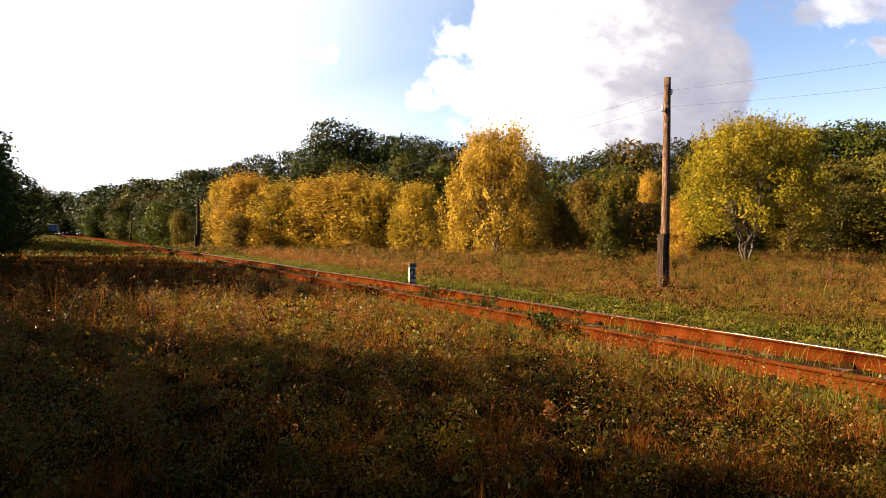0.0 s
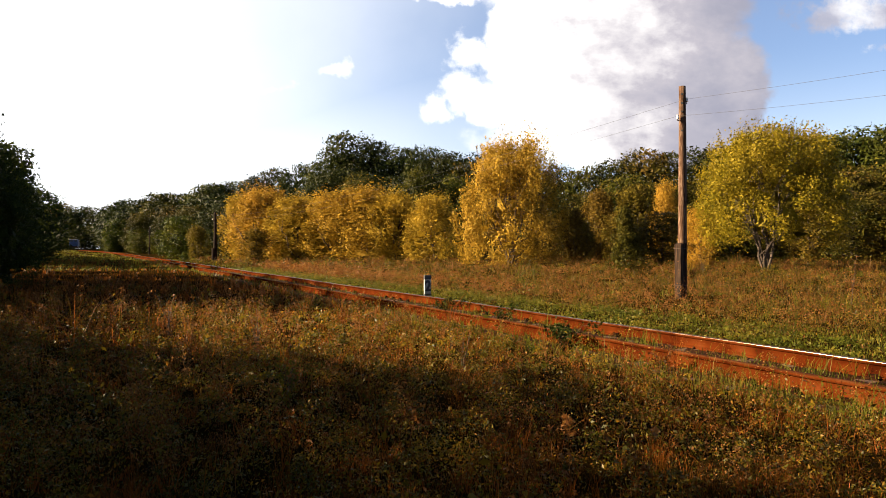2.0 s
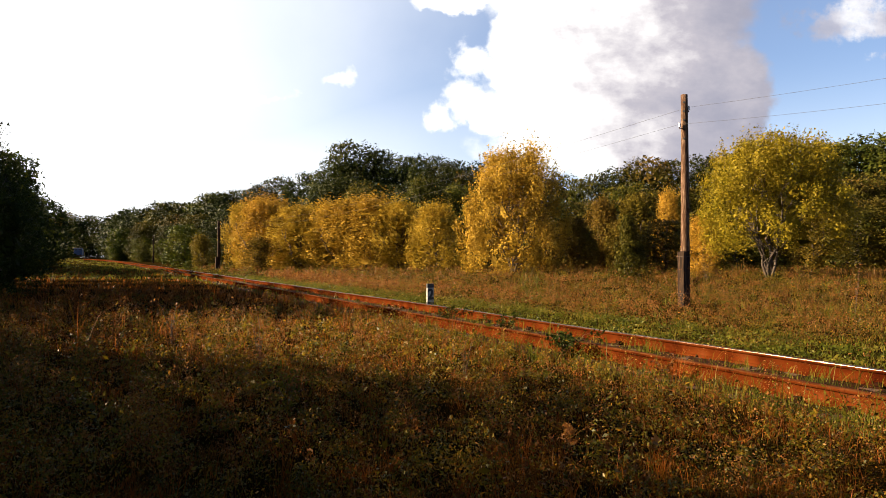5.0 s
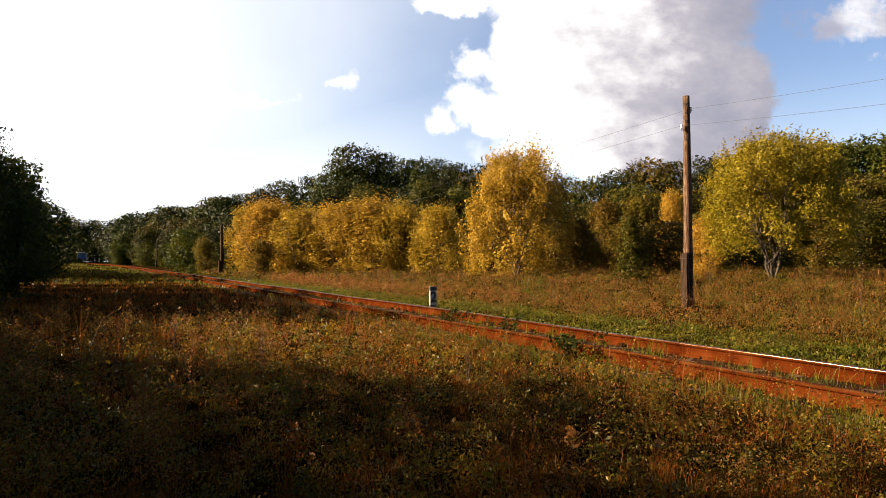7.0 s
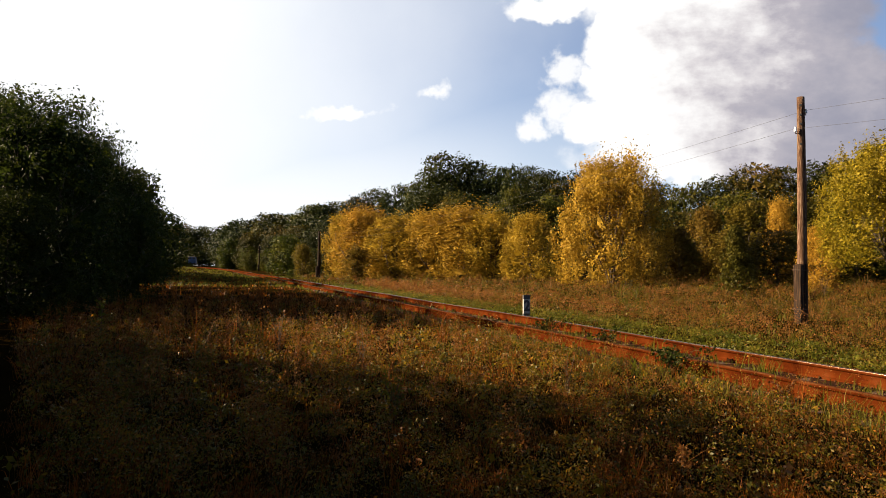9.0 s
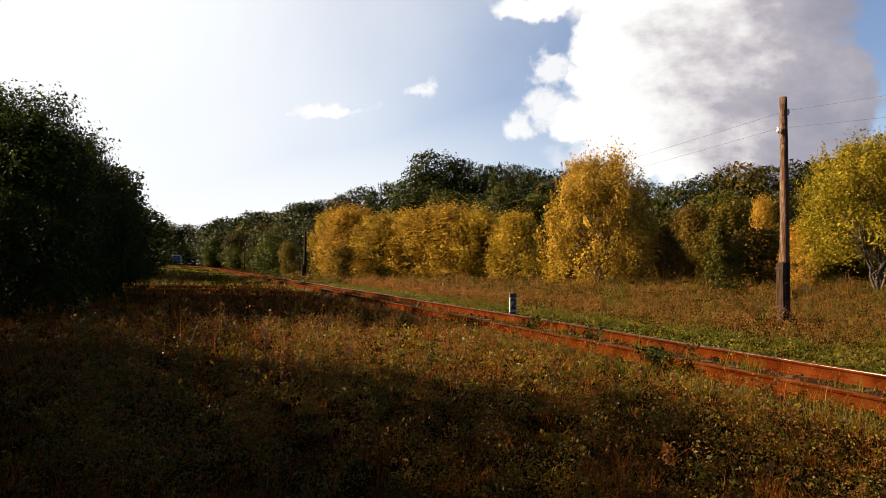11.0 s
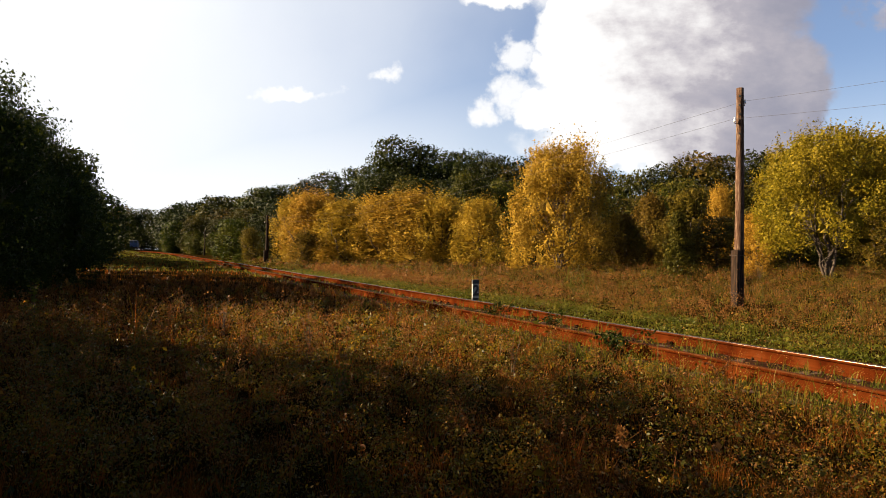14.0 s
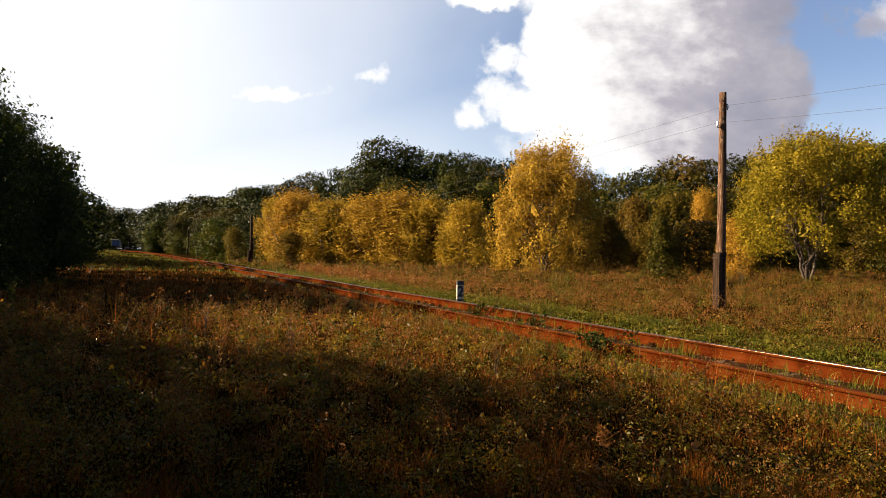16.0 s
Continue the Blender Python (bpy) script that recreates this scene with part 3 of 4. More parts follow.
# ---- trees ----
def grow(rng, tall, profile, stems=1, spread=0.12, base=0.2, boughs=26, rise=0.5, trunk=0.02, twigs=4, even=0.55):
    """Limb segments and twig points of one tree. profile(t): crown radius over height at the height fraction t."""
    segs, tips = [], []
    for k in range(stems):
        az = rng.uniform(0, 2 * np.pi) if stems == 1 else 2 * np.pi * (k + rng.uniform(-0.3, 0.3)) / stems
        lean = rng.uniform(0.25, 1.25) if k else 0.15
        out = spread * tall * lean
        top = np.array([np.cos(az) * out, np.sin(az) * out, tall * (0.98 - 0.30 * lean ** 1.4) * rng.uniform(0.92, 1.0) if stems > 1 else tall * 0.90])
        start = np.array([np.cos(az), np.sin(az), 0]) * trunk * tall * (0.9 if stems > 1 else 0)
        line = []
        for i in range(9):
            t = i / 8
            q = start + (top - start) * np.array([t ** 0.75, t ** 0.75, t])
            q[:2] += rng.normal(0, 0.010 * tall, 2) * (0 < i)
            line.append(q)
        r = trunk * tall * (1.0 if stems == 1 else 0.75)
        for i in range(8):
            segs.append((line[i], line[i + 1], r * (1 - i / 8) + 0.004 * tall * 0.5, r * (1 - (i + 1) / 8) + 0.003 * tall * 0.5))
        for j in range(boughs // stems):
            h = base + (0.97 - base) * (j + rng.uniform(0, 1)) / (boughs // stems)
            f = min(h / 0.97, 0.999) * 8
            i = int(f)
            p = line[i] + (line[i + 1] - line[i]) * (f - i)
            a = az + rng.normal(0, 1.1) if stems > 1 else rng.uniform(0, 2 * np.pi)
            reach = profile(h) * tall * rng.uniform(even, 1.10)
            if stems > 1:
                reach = max(reach - 0.6 * np.hypot(p[0], p[1]), 0.25 * reach)
            d = np.array([np.cos(a), np.sin(a), rise * rng.uniform(0.4, 1.4)])
            br = max(r * (1 - h) * 0.5, 0.0022 * tall)
            q0 = p
            for i in range(4):
                d[2] += 0.12 * rise
                q1 = q0 + d / np.linalg.norm(d) * reach / 4 + rng.normal(0, 0.03 * reach, 3)
                segs.append((q0, q1, br * (1 - i / 4) + 0.001 * tall, br * (1 - (i + 1) / 4) + 0.0007 * tall))
                if i:
                    tips.append((q1, 0.3))
                    for _ in range(twigs - 2):
                        e = q1 + (d / np.linalg.norm(d) + rng.normal(0, 0.8, 3)) * reach * 0.22
                        segs.append((q1, e, br * 0.3 + 0.0007 * tall, 0.0005 * tall))
                        tips.append((e, 0.25))
                q0 = q1
        tips.append((top, 0.2))
    return segs, tips


def tree_parts(name, seed, tall, profile, count, leaf, mat, bark, lobes=40, lobe=0.10, low=0.15, stretch=1.0, shoots=0, core=160, sides=3, loose=0.12, **kw):
    """Meshes for a trunk with limbs and a crown of single leaves in rounded lobes, at true size about the origin."""
    rng = np.random.default_rng(seed)
    segs, _ = grow(rng, tall, lambda q: 0.80 * profile(q), **kw)
    # lobes of leaves over the crown's outline, some of them within
    t = low + (0.96 - low) * (np.arange(lobes) + rng.random(lobes)) / lobes
    az = np.arange(lobes) * 2.39996 + rng.normal(0, 0.35, lobes)
    r = lobe * tall * rng.lognormal(0, 0.28, lobes)
    out = np.array([profile(q) for q in t]) * tall * rng.uniform(0.70, 1.12, lobes)
    out = np.maximum(out - 0.75 * r, 0) * np.where(rng.random(lobes) < 0.22, 0.5, 1.0)
    mid = np.stack([np.cos(az) * out, np.sin(az) * out, np.minimum(t * tall, tall * 0.99 - 0.8 * r * stretch)], 1)
    i = rng.choice(lobes, count, p=r ** 2 / (r ** 2).sum())
    way = mid - np.array([0, 0, 0.4 * tall])
    way /= np.linalg.norm(way, axis=1, keepdims=True) + 1e-9
    k = rng.normal(size=(count, 3))
    k = k / np.linalg.norm(k, axis=1, keepdims=True) + 0.55 * way[i]
    k /= np.linalg.norm(k, axis=1, keepdims=True) + 1e-9
    ripple = 1 + 0.16 * np.sin(k[:, 0] * 5 + i) * np.sin(k[:, 1] * 6 + 2 * i) + 0.16 * np.sin(k[:, 2] * 7 + 3 * i)
    c = mid[i] + k * (r[i] * ripple * (1 + rng.normal(0, loose, count)))[:, None] * np.array([1, 1, stretch])
    c[:, 2] = np.maximum(c[:, 2], 0.02 * tall)
    size = np.full(count, leaf)
    # leafy shoots that stand out of the top
    if shoots:
        a, q = rng.uniform(0, 6.28, shoots), rng.uniform(0.55, 0.93, shoots)
        foot = np.stack([np.cos(a), np.sin(a), np.zeros(shoots)], 1) * (np.array([profile(w) for w in q]) * tall * rng.uniform(0.3, 0.9, shoots))[:, None]
        foot[:, 2] = q * tall
        up = np.stack([np.cos(a) * 0.3, np.sin(a) * 0.3, np.ones(shoots)], 1) * (tall * rng.uniform(0.07, 0.17, shoots))[:, None]
        up[:, 2] = np.minimum(up[:, 2], 1.02 * tall - foot[:, 2])
        each = 34
        w = rng.random((shoots, each)) ** 0.8
        e = foot[:, None] + up[:, None] * w[..., None] + rng.normal(0, 0.011 * tall, (shoots, each, 3)) * (1.25 - w[..., None])
        c, k = np.concatenate([c, e.reshape(-1, 3)]), np.concatenate([k, rng.normal(size=(shoots * each, 3))])
        size = np.concatenate([size, np.full(shoots * each, leaf * 0.9)])
    # larger leaves deep within
    if core:
        a, q, d = rng.uniform(0, 6.28, core), rng.uniform(max(low, 0.08), 0.84, core), np.sqrt(rng.random(core)) * 0.62
        d *= np.array([profile(w) for w in q]) * tall
        e = np.stack([np.cos(a) * d, np.sin(a) * d, q * tall], 1)
        c, k = np.concatenate([c, e]), np.concatenate([k, rng.normal(size=(core, 3))])
        size = np.concatenate([size, np.full(core, 0.075 * tall)])
    v, f = tubes(segs, sides)
    wood = mesh_np(name + "_wood", v, [f], [bark], True)
    lv, lf = small_leaves(rng, c, size, k)
    return wood, mesh_np(name + "_crown", lv, [lf], [mat])


def plant(name, meshes, label, category, x, y, scale=1.0, turn=0.0, wide=1.0, group=""):
    root = empty(name, x, y, 0)
    root.matrix_basis = Matrix.LocRotScale((x, y, float(height(x, y)) - 0.05), Euler((0, 0, turn)), (scale * wide, scale * wide, scale))
    tagged(root, label, category, group)
    for nm, me in zip(("trunk", "crown"), meshes):
        ob = new(nm, me)
        ob.parent = root
    return root


def dome(t):
    return 0.36 * math.sqrt(max(0.02, 1 - ((t - 0.55) / 0.5) ** 2))


def bushy(t):
    return 0.42 * math.sqrt(max(0.03, 1 - ((t - 0.42) / 0.62) ** 2))


def upright(t):
    return 0.27 * math.sqrt(max(0.04, 1 - ((t - 0.35) / 0.68) ** 2))


def cone(t):
    return 0.34 * max(0.06, 1 - t) ** 0.8


rnd = random.Random(11)
# templates, ten metres tall
FEW_BOUGHS = dict(twigs=3, boughs=18, rise=0.55, trunk=0.018)
OAKS = [tree_parts("oak", 20 + i, 10, dome, 12000, 0.175, M_OAK, M_BARK, 54, 0.105, 0.14, loose=0.085, base=0.12, **FEW_BOUGHS) for i in range(3)]
FARS = [tree_parts("far_tree", 25 + i, 10, dome if i else bushy, 5000, 0.29, m, M_BARK, 34, 0.13, 0.10, core=420, base=0.10, **FEW_BOUGHS) for i, m in enumerate((M_OAK, M_OAK, M_OLIVE))]
OLIVES = [tree_parts("wood_tree", 30 + i, 10, bushy, 8000, 0.205, M_OLIVE, M_BARK, 44, 0.105, 0.08, shoots=20, loose=0.1, base=0.06, **FEW_BOUGHS) for i in range(3)]
UNDER = [tree_parts("undergrowth", 45 + i, 10, bushy, 2400, 0.44, m, M_BARK, 20, 0.15, 0.06, base=0.04, **FEW_BOUGHS) for i, m in enumerate((M_OAK, M_OLIVE))]
GREENS = [tree_parts("green_tree", 40 + i, 10, bushy, 6000, 0.27, M_BROAD, M_BARK, 36, 0.12, 0.07, base=0.05, **FEW_BOUGHS) for i in range(2)]
MANY_STEMS = dict(stems=7, spread=0.24, boughs=42, base=0.04, rise=2.0, trunk=0.010, twigs=3)
GOLDS = [tree_parts("golden_shrub", 50 + i, 10, upright, 14500, 0.14, M_GOLD, M_BARK_PALE, 60, 0.062, 0.07, 1.9, 130, loose=0.32, **MANY_STEMS) for i in range(3)]
RUSTS = [tree_parts("russet_shrub", 60 + i, 10, upright, 6000, 0.22, M_RUST, M_BARK, 36, 0.07, 0.07, 1.6, 60, loose=0.32, **MANY_STEMS) for i in range(2)]
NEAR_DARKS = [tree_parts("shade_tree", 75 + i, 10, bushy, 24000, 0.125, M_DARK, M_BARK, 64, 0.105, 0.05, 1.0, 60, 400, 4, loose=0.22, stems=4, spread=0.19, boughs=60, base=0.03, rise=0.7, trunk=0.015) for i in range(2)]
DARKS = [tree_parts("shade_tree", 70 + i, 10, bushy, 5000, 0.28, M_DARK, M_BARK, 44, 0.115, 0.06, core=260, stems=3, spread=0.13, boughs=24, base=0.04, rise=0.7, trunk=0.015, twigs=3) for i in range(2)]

AIRY = tree_parts("airy_tree", 78, 10, bushy, 3000, 0.26, M_DARK, M_BARK, 30, 0.11, 0.06, core=0, loose=0.3, stems=3, spread=0.13, boughs=24, base=0.04, rise=0.7, trunk=0.015, twigs=3)

# the wood behind: its skyline as rise per metre ahead, over metres to the right per metre ahead
SKY_K = [-0.636, -0.513, -0.425, -0.364, -0.337, -0.250, -0.192, -0.166, -0.140, -0.105, 0.005, 0.040, 0.190, 0.243, 0.278, 0.409, 0.585, 0.893]
SKY_R = [0.070, 0.074, 0.090, 0.100, 0.106, 0.124, 0.133, 0.158, 0.182, 0.166, 0.154, 0.145, 0.128, 0.126, 0.145, 0.162, 0.180, 0.195]
DIST_K = [-0.636, -0.469, -0.337, -0.144, 0.014, 0.190, 0.453, 0.893]
DIST_D = [300, 210, 150, 125, 105, 90, 78, 62]


def wood_row(first, last, step, depth, share, kinds, label, name, jitter, wide):
    k = first
    while k < last:
        d = np.interp(k, DIST_K, DIST_D) * depth * rnd.uniform(0.96, 1.04)
        if abs(k + 0.574) < 0.05 and d < 250:      # the line runs through here
            k += 0.02
            continue
        x, y = spot(k, d)
        tall = np.interp(k, SKY_K, SKY_R) * d * share * rnd.uniform(1 - jitter, 1.0) + 1.6 - float(height(x, y))
        plant(name, rnd.choice(kinds), label, "tree", x, y, tall / 10.1, rnd.uniform(0, 6.28), wide * rnd.uniform(0.9, 1.15), name + "s of the wood")
        k += step * rnd.uniform(0.8, 1.2) * (0.6 + 0.4 * min(1.0, 150 / d))


wood_row(-0.654, -0.320, 0.030, 1.0, 0.98, FARS, "dull green broadleaf tree on the far wooded rise", "far_tree", 0.1, 1.25)
wood_row(-0.654, -0.320, 0.034, 0.90, 0.80, FARS, "dull green broadleaf tree on the far wooded rise", "far_tree", 0.15, 1.35)
wood_row(-0.355, 0.067, 0.036, 1.0, 1.0, OAKS, "dark green oak with a dense rounded crown", "oak", 0.06, 0.85)
wood_row(0.058, 0.893, 0.052, 1.0, 1.0, OLIVES + OAKS[:1], "olive and brownish green broadleaf tree in the wood", "broadleaf_tree", 0.08, 1.05)
wood_row(-0.544, -0.320, 0.040, 0.80, 0.70, GREENS + OAKS[:1] + OLIVES[:1], "green broadleaf tree at the edge of the wood", "edge_tree", 0.2, 1.15)
wood_row(-0.320, 0.067, 0.050, 0.86, 0.76, OAKS, "dark green oak at the edge of the wood", "edge_oak", 0.12, 1.1)
wood_row(0.032, 0.893, 0.055, 0.82, 0.80, OLIVES, "olive brown broadleaf tree at the edge of the wood", "edge_tree", 0.2, 1.15)
wood_row(-0.510, -0.337, 0.036, 0.80, 0.40, GREENS, "bright green shrub by the track", "green_shrub", 0.3, 1.3)
wood_row(0.155, 0.893, 0.060, 0.66, 0.50, OLIVES + RUSTS, "brownish shrub under the wood's edge", "edge_shrub", 0.35, 1.35)

wood_row(-0.654, -0.399, 0.034, 0.96, 0.50, UNDER[:1], "dark undergrowth shrub at the foot of the wood", "undergrowth_shrub", 0.3, 2.0)
wood_row(-0.544, 0.102, 0.036, 0.80, 0.32, UNDER[:1] + GREENS[:1], "dark undergrowth shrub at the foot of the wood", "undergrowth_shrub", 0.3, 1.7)
wood_row(0.067, 0.893, 0.044, 0.88, 0.34, UNDER + RUSTS[:1], "brown undergrowth shrub at the foot of the wood", "undergrowth_shrub", 0.3, 1.7)

# golden shrubs in a row, some russet ones between
for k, d, top, kind, wide, nm, label in (
        (-0.311, 86, 0.080, GOLDS[0], 1.30, "golden_shrub", "golden yellow autumn shrub with upright shoots"),
        (-0.276, 80, 0.090, GOLDS[1], 1.90, "golden_shrub", "golden yellow autumn shrub with upright shoots"),
        (-0.223, 77, 0.078, GOLDS[2], 2.15, "golden_shrub", "golden yellow autumn shrub with upright shoots"),
        (-0.162, 74, 0.086, GOLDS[0], 1.98, "golden_shrub", "golden yellow autumn shrub with upright shoots"),
        (-0.122, 72, 0.092, GOLDS[1], 1.82, "golden_shrub", "golden yellow autumn shrub with upright shoots"),
        (-0.074, 70, 0.084, GOLDS[2], 1.74, "golden_shrub", "golden yellow autumn shrub with upright shoots"),
        (-0.017, 66, 0.080, GOLDS[1], 1.59, "golden_shrub", "golden brown autumn shrub with upright shoots"),
        (-0.192, 80, 0.070, GOLDS[1], 1.7, "golden_shrub", "golden yellow autumn shrub with upright shoots"),
        (-0.091, 75, 0.070, GOLDS[0], 1.7, "golden_shrub", "golden yellow autumn shrub with upright shoots"),
        (-0.043, 72, 0.062, GOLDS[2], 1.7, "golden_shrub", "golden brown autumn shrub with upright shoots"),
        (-0.131, 90, 0.110, OLIVES[1], 0.9, "olive_tree", "olive brown young tree behind the shrubs"),
        (-0.030, 84, 0.122, OLIVES[0], 0.8, "olive_tree", "olive brown young tree behind the shrubs"),
        (-0.381, 96, 0.034, RUSTS[0], 1.3, "russet_shrub", "russet orange low shrub by the wood"),
        (-0.401, 84, -0.004, GREENS[1], 1.2, "green_shrub", "small fresh green bush by the far pole"),
        (-0.408, 104, 0.050, GREENS[0], 1.4, "green_shrub", "bright green low shrub by the track"),
        (-0.293, 74, 0.030, RUSTS[1], 1.6, "russet_shrub", "russet orange low shrub under the golden ones"),
        (0.203, 56, 0.060, RUSTS[1], 1.1, "russet_shrub", "thin russet shrub with bare twigs"),
        (0.244, 62, 0.088, RUSTS[0], 1.0, "russet_shrub", "russet orange shrub at the wood's edge"),
        (0.295, 60, 0.095, RUSTS[1], 1.2, "russet_shrub", "russet orange shrub at the wood's edge"),
        (0.346, 64, 0.098, GOLDS[1], 0.8, "golden_shrub", "bright yellow young tree at the wood's edge"),
        (0.401, 42, 0.062, GOLDS[2], 1.2, "golden_shrub", "golden green low shrub beside the yellow tree"),
        (0.678, 46, 0.060, RUSTS[0], 1.5, "russet_shrub", "russet orange shrub at the meadow's edge"),
        (0.752, 46, 0.075, GOLDS[0], 1.4, "golden_shrub", "golden yellow autumn shrub at the meadow's edge")):
    x, y = spot(k, d)
    plant(nm, kind, label, "shrub" if "shrub" in nm else "tree", x, y, (top * d + 1.6 - float(height(x, y))) / 10.0, rnd.uniform(0, 6.28), wide, nm + "s beyond the track")

x, y = spot(0.106, 53)
plant("golden_tree", tree_parts("golden_tree", 83, 9.9, lambda t: 0.45 * math.sqrt(max(0.04, 1 - ((t - 0.30) / 0.74) ** 2)), 42000, 0.128, M_GOLD, M_BARK_PALE, 90, 0.055, 0.07, 1.9, 260, 220, 4, loose=0.34,
                                stems=11, spread=0.30, boughs=88, base=0.03, rise=2.0, trunk=0.008),
      "broad golden orange autumn tree with upright shoots", "tree", x, y, 1.0, 2.0)
# the yellow tree in the meadow, and the dark bush beside it
x, y = spot(0.502, 37)
plant("yellow_tree", tree_parts("yellow_tree", 81, 8.1, lambda t: 0.50 * math.sqrt(max(0.03, 1 - ((t - 0.46) / 0.60) ** 2)), 52000, 0.092, M_YELLOW, M_BARK, 130, 0.058, 0.26, 1.3, 330, 160, 6, loose=0.34,
                                stems=5, spread=0.20, boughs=70, base=0.13, rise=0.85, trunk=0.013),
      "yellow autumn tree with several pale leaning stems", "tree", x, y, 1.0, 0.6)
x, y = spot(0.284, 36)
plant("green_bush", tree_parts("green_bush", 82, 3.7, cone, 9000, 0.085, M_BUSH, M_BARK, 44, 0.075, 0.06, 1.5, 36, 120, boughs=24, base=0.03, rise=0.9, trunk=0.016),
      "small dark green conical bush in the meadow", "bush", x, y, 1.0, 0.0)

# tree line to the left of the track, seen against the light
# the taller ones hidden behind the front trees are added to shade the rails
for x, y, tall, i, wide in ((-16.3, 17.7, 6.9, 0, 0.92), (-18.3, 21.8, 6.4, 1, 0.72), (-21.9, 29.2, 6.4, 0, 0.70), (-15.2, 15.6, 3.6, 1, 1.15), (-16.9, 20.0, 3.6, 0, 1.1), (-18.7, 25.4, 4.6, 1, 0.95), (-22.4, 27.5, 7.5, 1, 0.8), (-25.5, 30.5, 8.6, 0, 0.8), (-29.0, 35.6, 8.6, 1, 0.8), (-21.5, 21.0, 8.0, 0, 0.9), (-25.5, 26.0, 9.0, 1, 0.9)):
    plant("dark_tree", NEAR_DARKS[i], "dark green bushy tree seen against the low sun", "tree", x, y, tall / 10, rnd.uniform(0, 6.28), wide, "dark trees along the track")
# farther trees, several of them added to throw shade over the far grass
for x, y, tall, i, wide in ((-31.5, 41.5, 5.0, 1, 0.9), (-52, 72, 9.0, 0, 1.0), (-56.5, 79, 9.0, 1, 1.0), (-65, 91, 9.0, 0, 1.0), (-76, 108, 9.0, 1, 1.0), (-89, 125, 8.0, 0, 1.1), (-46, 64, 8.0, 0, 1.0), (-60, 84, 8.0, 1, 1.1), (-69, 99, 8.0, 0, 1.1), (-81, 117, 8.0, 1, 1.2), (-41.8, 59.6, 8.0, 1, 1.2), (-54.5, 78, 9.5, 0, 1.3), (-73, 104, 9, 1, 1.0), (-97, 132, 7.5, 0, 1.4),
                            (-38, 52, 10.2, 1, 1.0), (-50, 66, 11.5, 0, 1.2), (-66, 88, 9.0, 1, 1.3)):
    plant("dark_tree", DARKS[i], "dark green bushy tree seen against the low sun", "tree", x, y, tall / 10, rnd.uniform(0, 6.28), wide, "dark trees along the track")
# unseen trees added behind and left of the camera to keep the foreground shaded
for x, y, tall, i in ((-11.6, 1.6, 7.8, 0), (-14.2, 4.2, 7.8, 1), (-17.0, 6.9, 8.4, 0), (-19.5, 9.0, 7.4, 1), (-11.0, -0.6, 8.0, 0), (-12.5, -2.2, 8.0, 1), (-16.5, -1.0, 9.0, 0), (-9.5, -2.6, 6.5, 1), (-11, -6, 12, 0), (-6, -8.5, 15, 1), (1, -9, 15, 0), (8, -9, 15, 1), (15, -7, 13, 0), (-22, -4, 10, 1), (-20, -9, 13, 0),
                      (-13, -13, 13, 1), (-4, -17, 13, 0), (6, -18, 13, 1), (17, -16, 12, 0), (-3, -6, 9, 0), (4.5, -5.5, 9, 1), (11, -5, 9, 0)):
    plant("dark_tree", DARKS[i], "unseen dark green bushy tree added to shade the foreground", "tree", x, y, tall / 10, rnd.uniform(0, 6.28), 1.1, "dark trees along the track")


# thinner unseen trees added off to the left, so broken shade falls on the grass
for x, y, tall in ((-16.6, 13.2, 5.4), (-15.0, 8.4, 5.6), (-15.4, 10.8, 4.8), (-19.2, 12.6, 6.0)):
    plant("dark_tree", AIRY, "unseen thin-leaved dark green young tree added for dappled shade", "tree", x, y, tall / 10, rnd.uniform(0, 6.28), 1.1, "dark trees along the track")


# ---- single plants ----
def small_plant(name, label, category, x, y, tall, wide, count, leaf, mat, seed, stems=7):
    """A low plant of several arching stems with leaves along them."""
    rng = np.random.default_rng(seed)
    segs, c = [], []
    for _ in range(stems):
        a, out = rng.uniform(0, 6.28), rng.uniform(0.2, 1.0) * wide / 2
        q = np.array([rng.normal(0, 0.02), rng.normal(0, 0.02), 0.0])
        h = tall * rng.uniform(0.55, 1.0)
        for i in range(5):
            t = (i + 1) / 5
            e = np.array([math.cos(a) * out * t ** 1.3, math.sin(a) * out * t ** 1.3, h * math.sin(min(1.57, t * 1.7))]) + rng.normal(0, 0.02, 3) * wide
            segs.append((q, e, 0.006 * (1.1 - t) + 0.001, 0.006 * (1 - t) + 0.001))
            for _ in range(count // stems // 5):
                c.append(q + (e - q) * rng.random() + rng.normal(0, 0.04, 3) * max(wide, 0.35))
            q = e
    c = np.array(c)
    c[:, 2] = np.maximum(c[:, 2], 0.02)
    v, f = tubes(segs, 4)
    lv, lf = leaves(rng, c, np.full(len(c), leaf), 0.2, 0.6)
    root = empty(name, x, y, float(height(x, y)))
    tagged(root, label, category)
    for nm, me in (("stems", mesh_np(name + "_stems", v, [f], [M_BARK_PALE])), ("leaves", mesh_np(name + "_leaves", lv, [lf], [mat]))):
        ob = new(nm, me)
        ob.parent = root


small_plant("bramble", "low dark bramble growing between the rusty rails", "bramble", -0.28, 16.1, 0.38, 1.2, 520, 0.06, M_DARK, 201)
small_plant("bramble", "low dark bramble growing between the rusty rails", "bramble", 1.03, 13.8, 0.38, 1.0, 480, 0.055, M_DARK, 202)
small_plant("bramble", "dark green bramble leaning on the near rail", "bramble", 1.75, 10.4, 0.46, 1.15, 800, 0.05, M_DARK, 203, 9)
small_plant("bramble", "small reddish bramble beside the near rail", "bramble", 2.75, 8.6, 0.26, 0.6, 160, 0.04, M_DRY, 204)
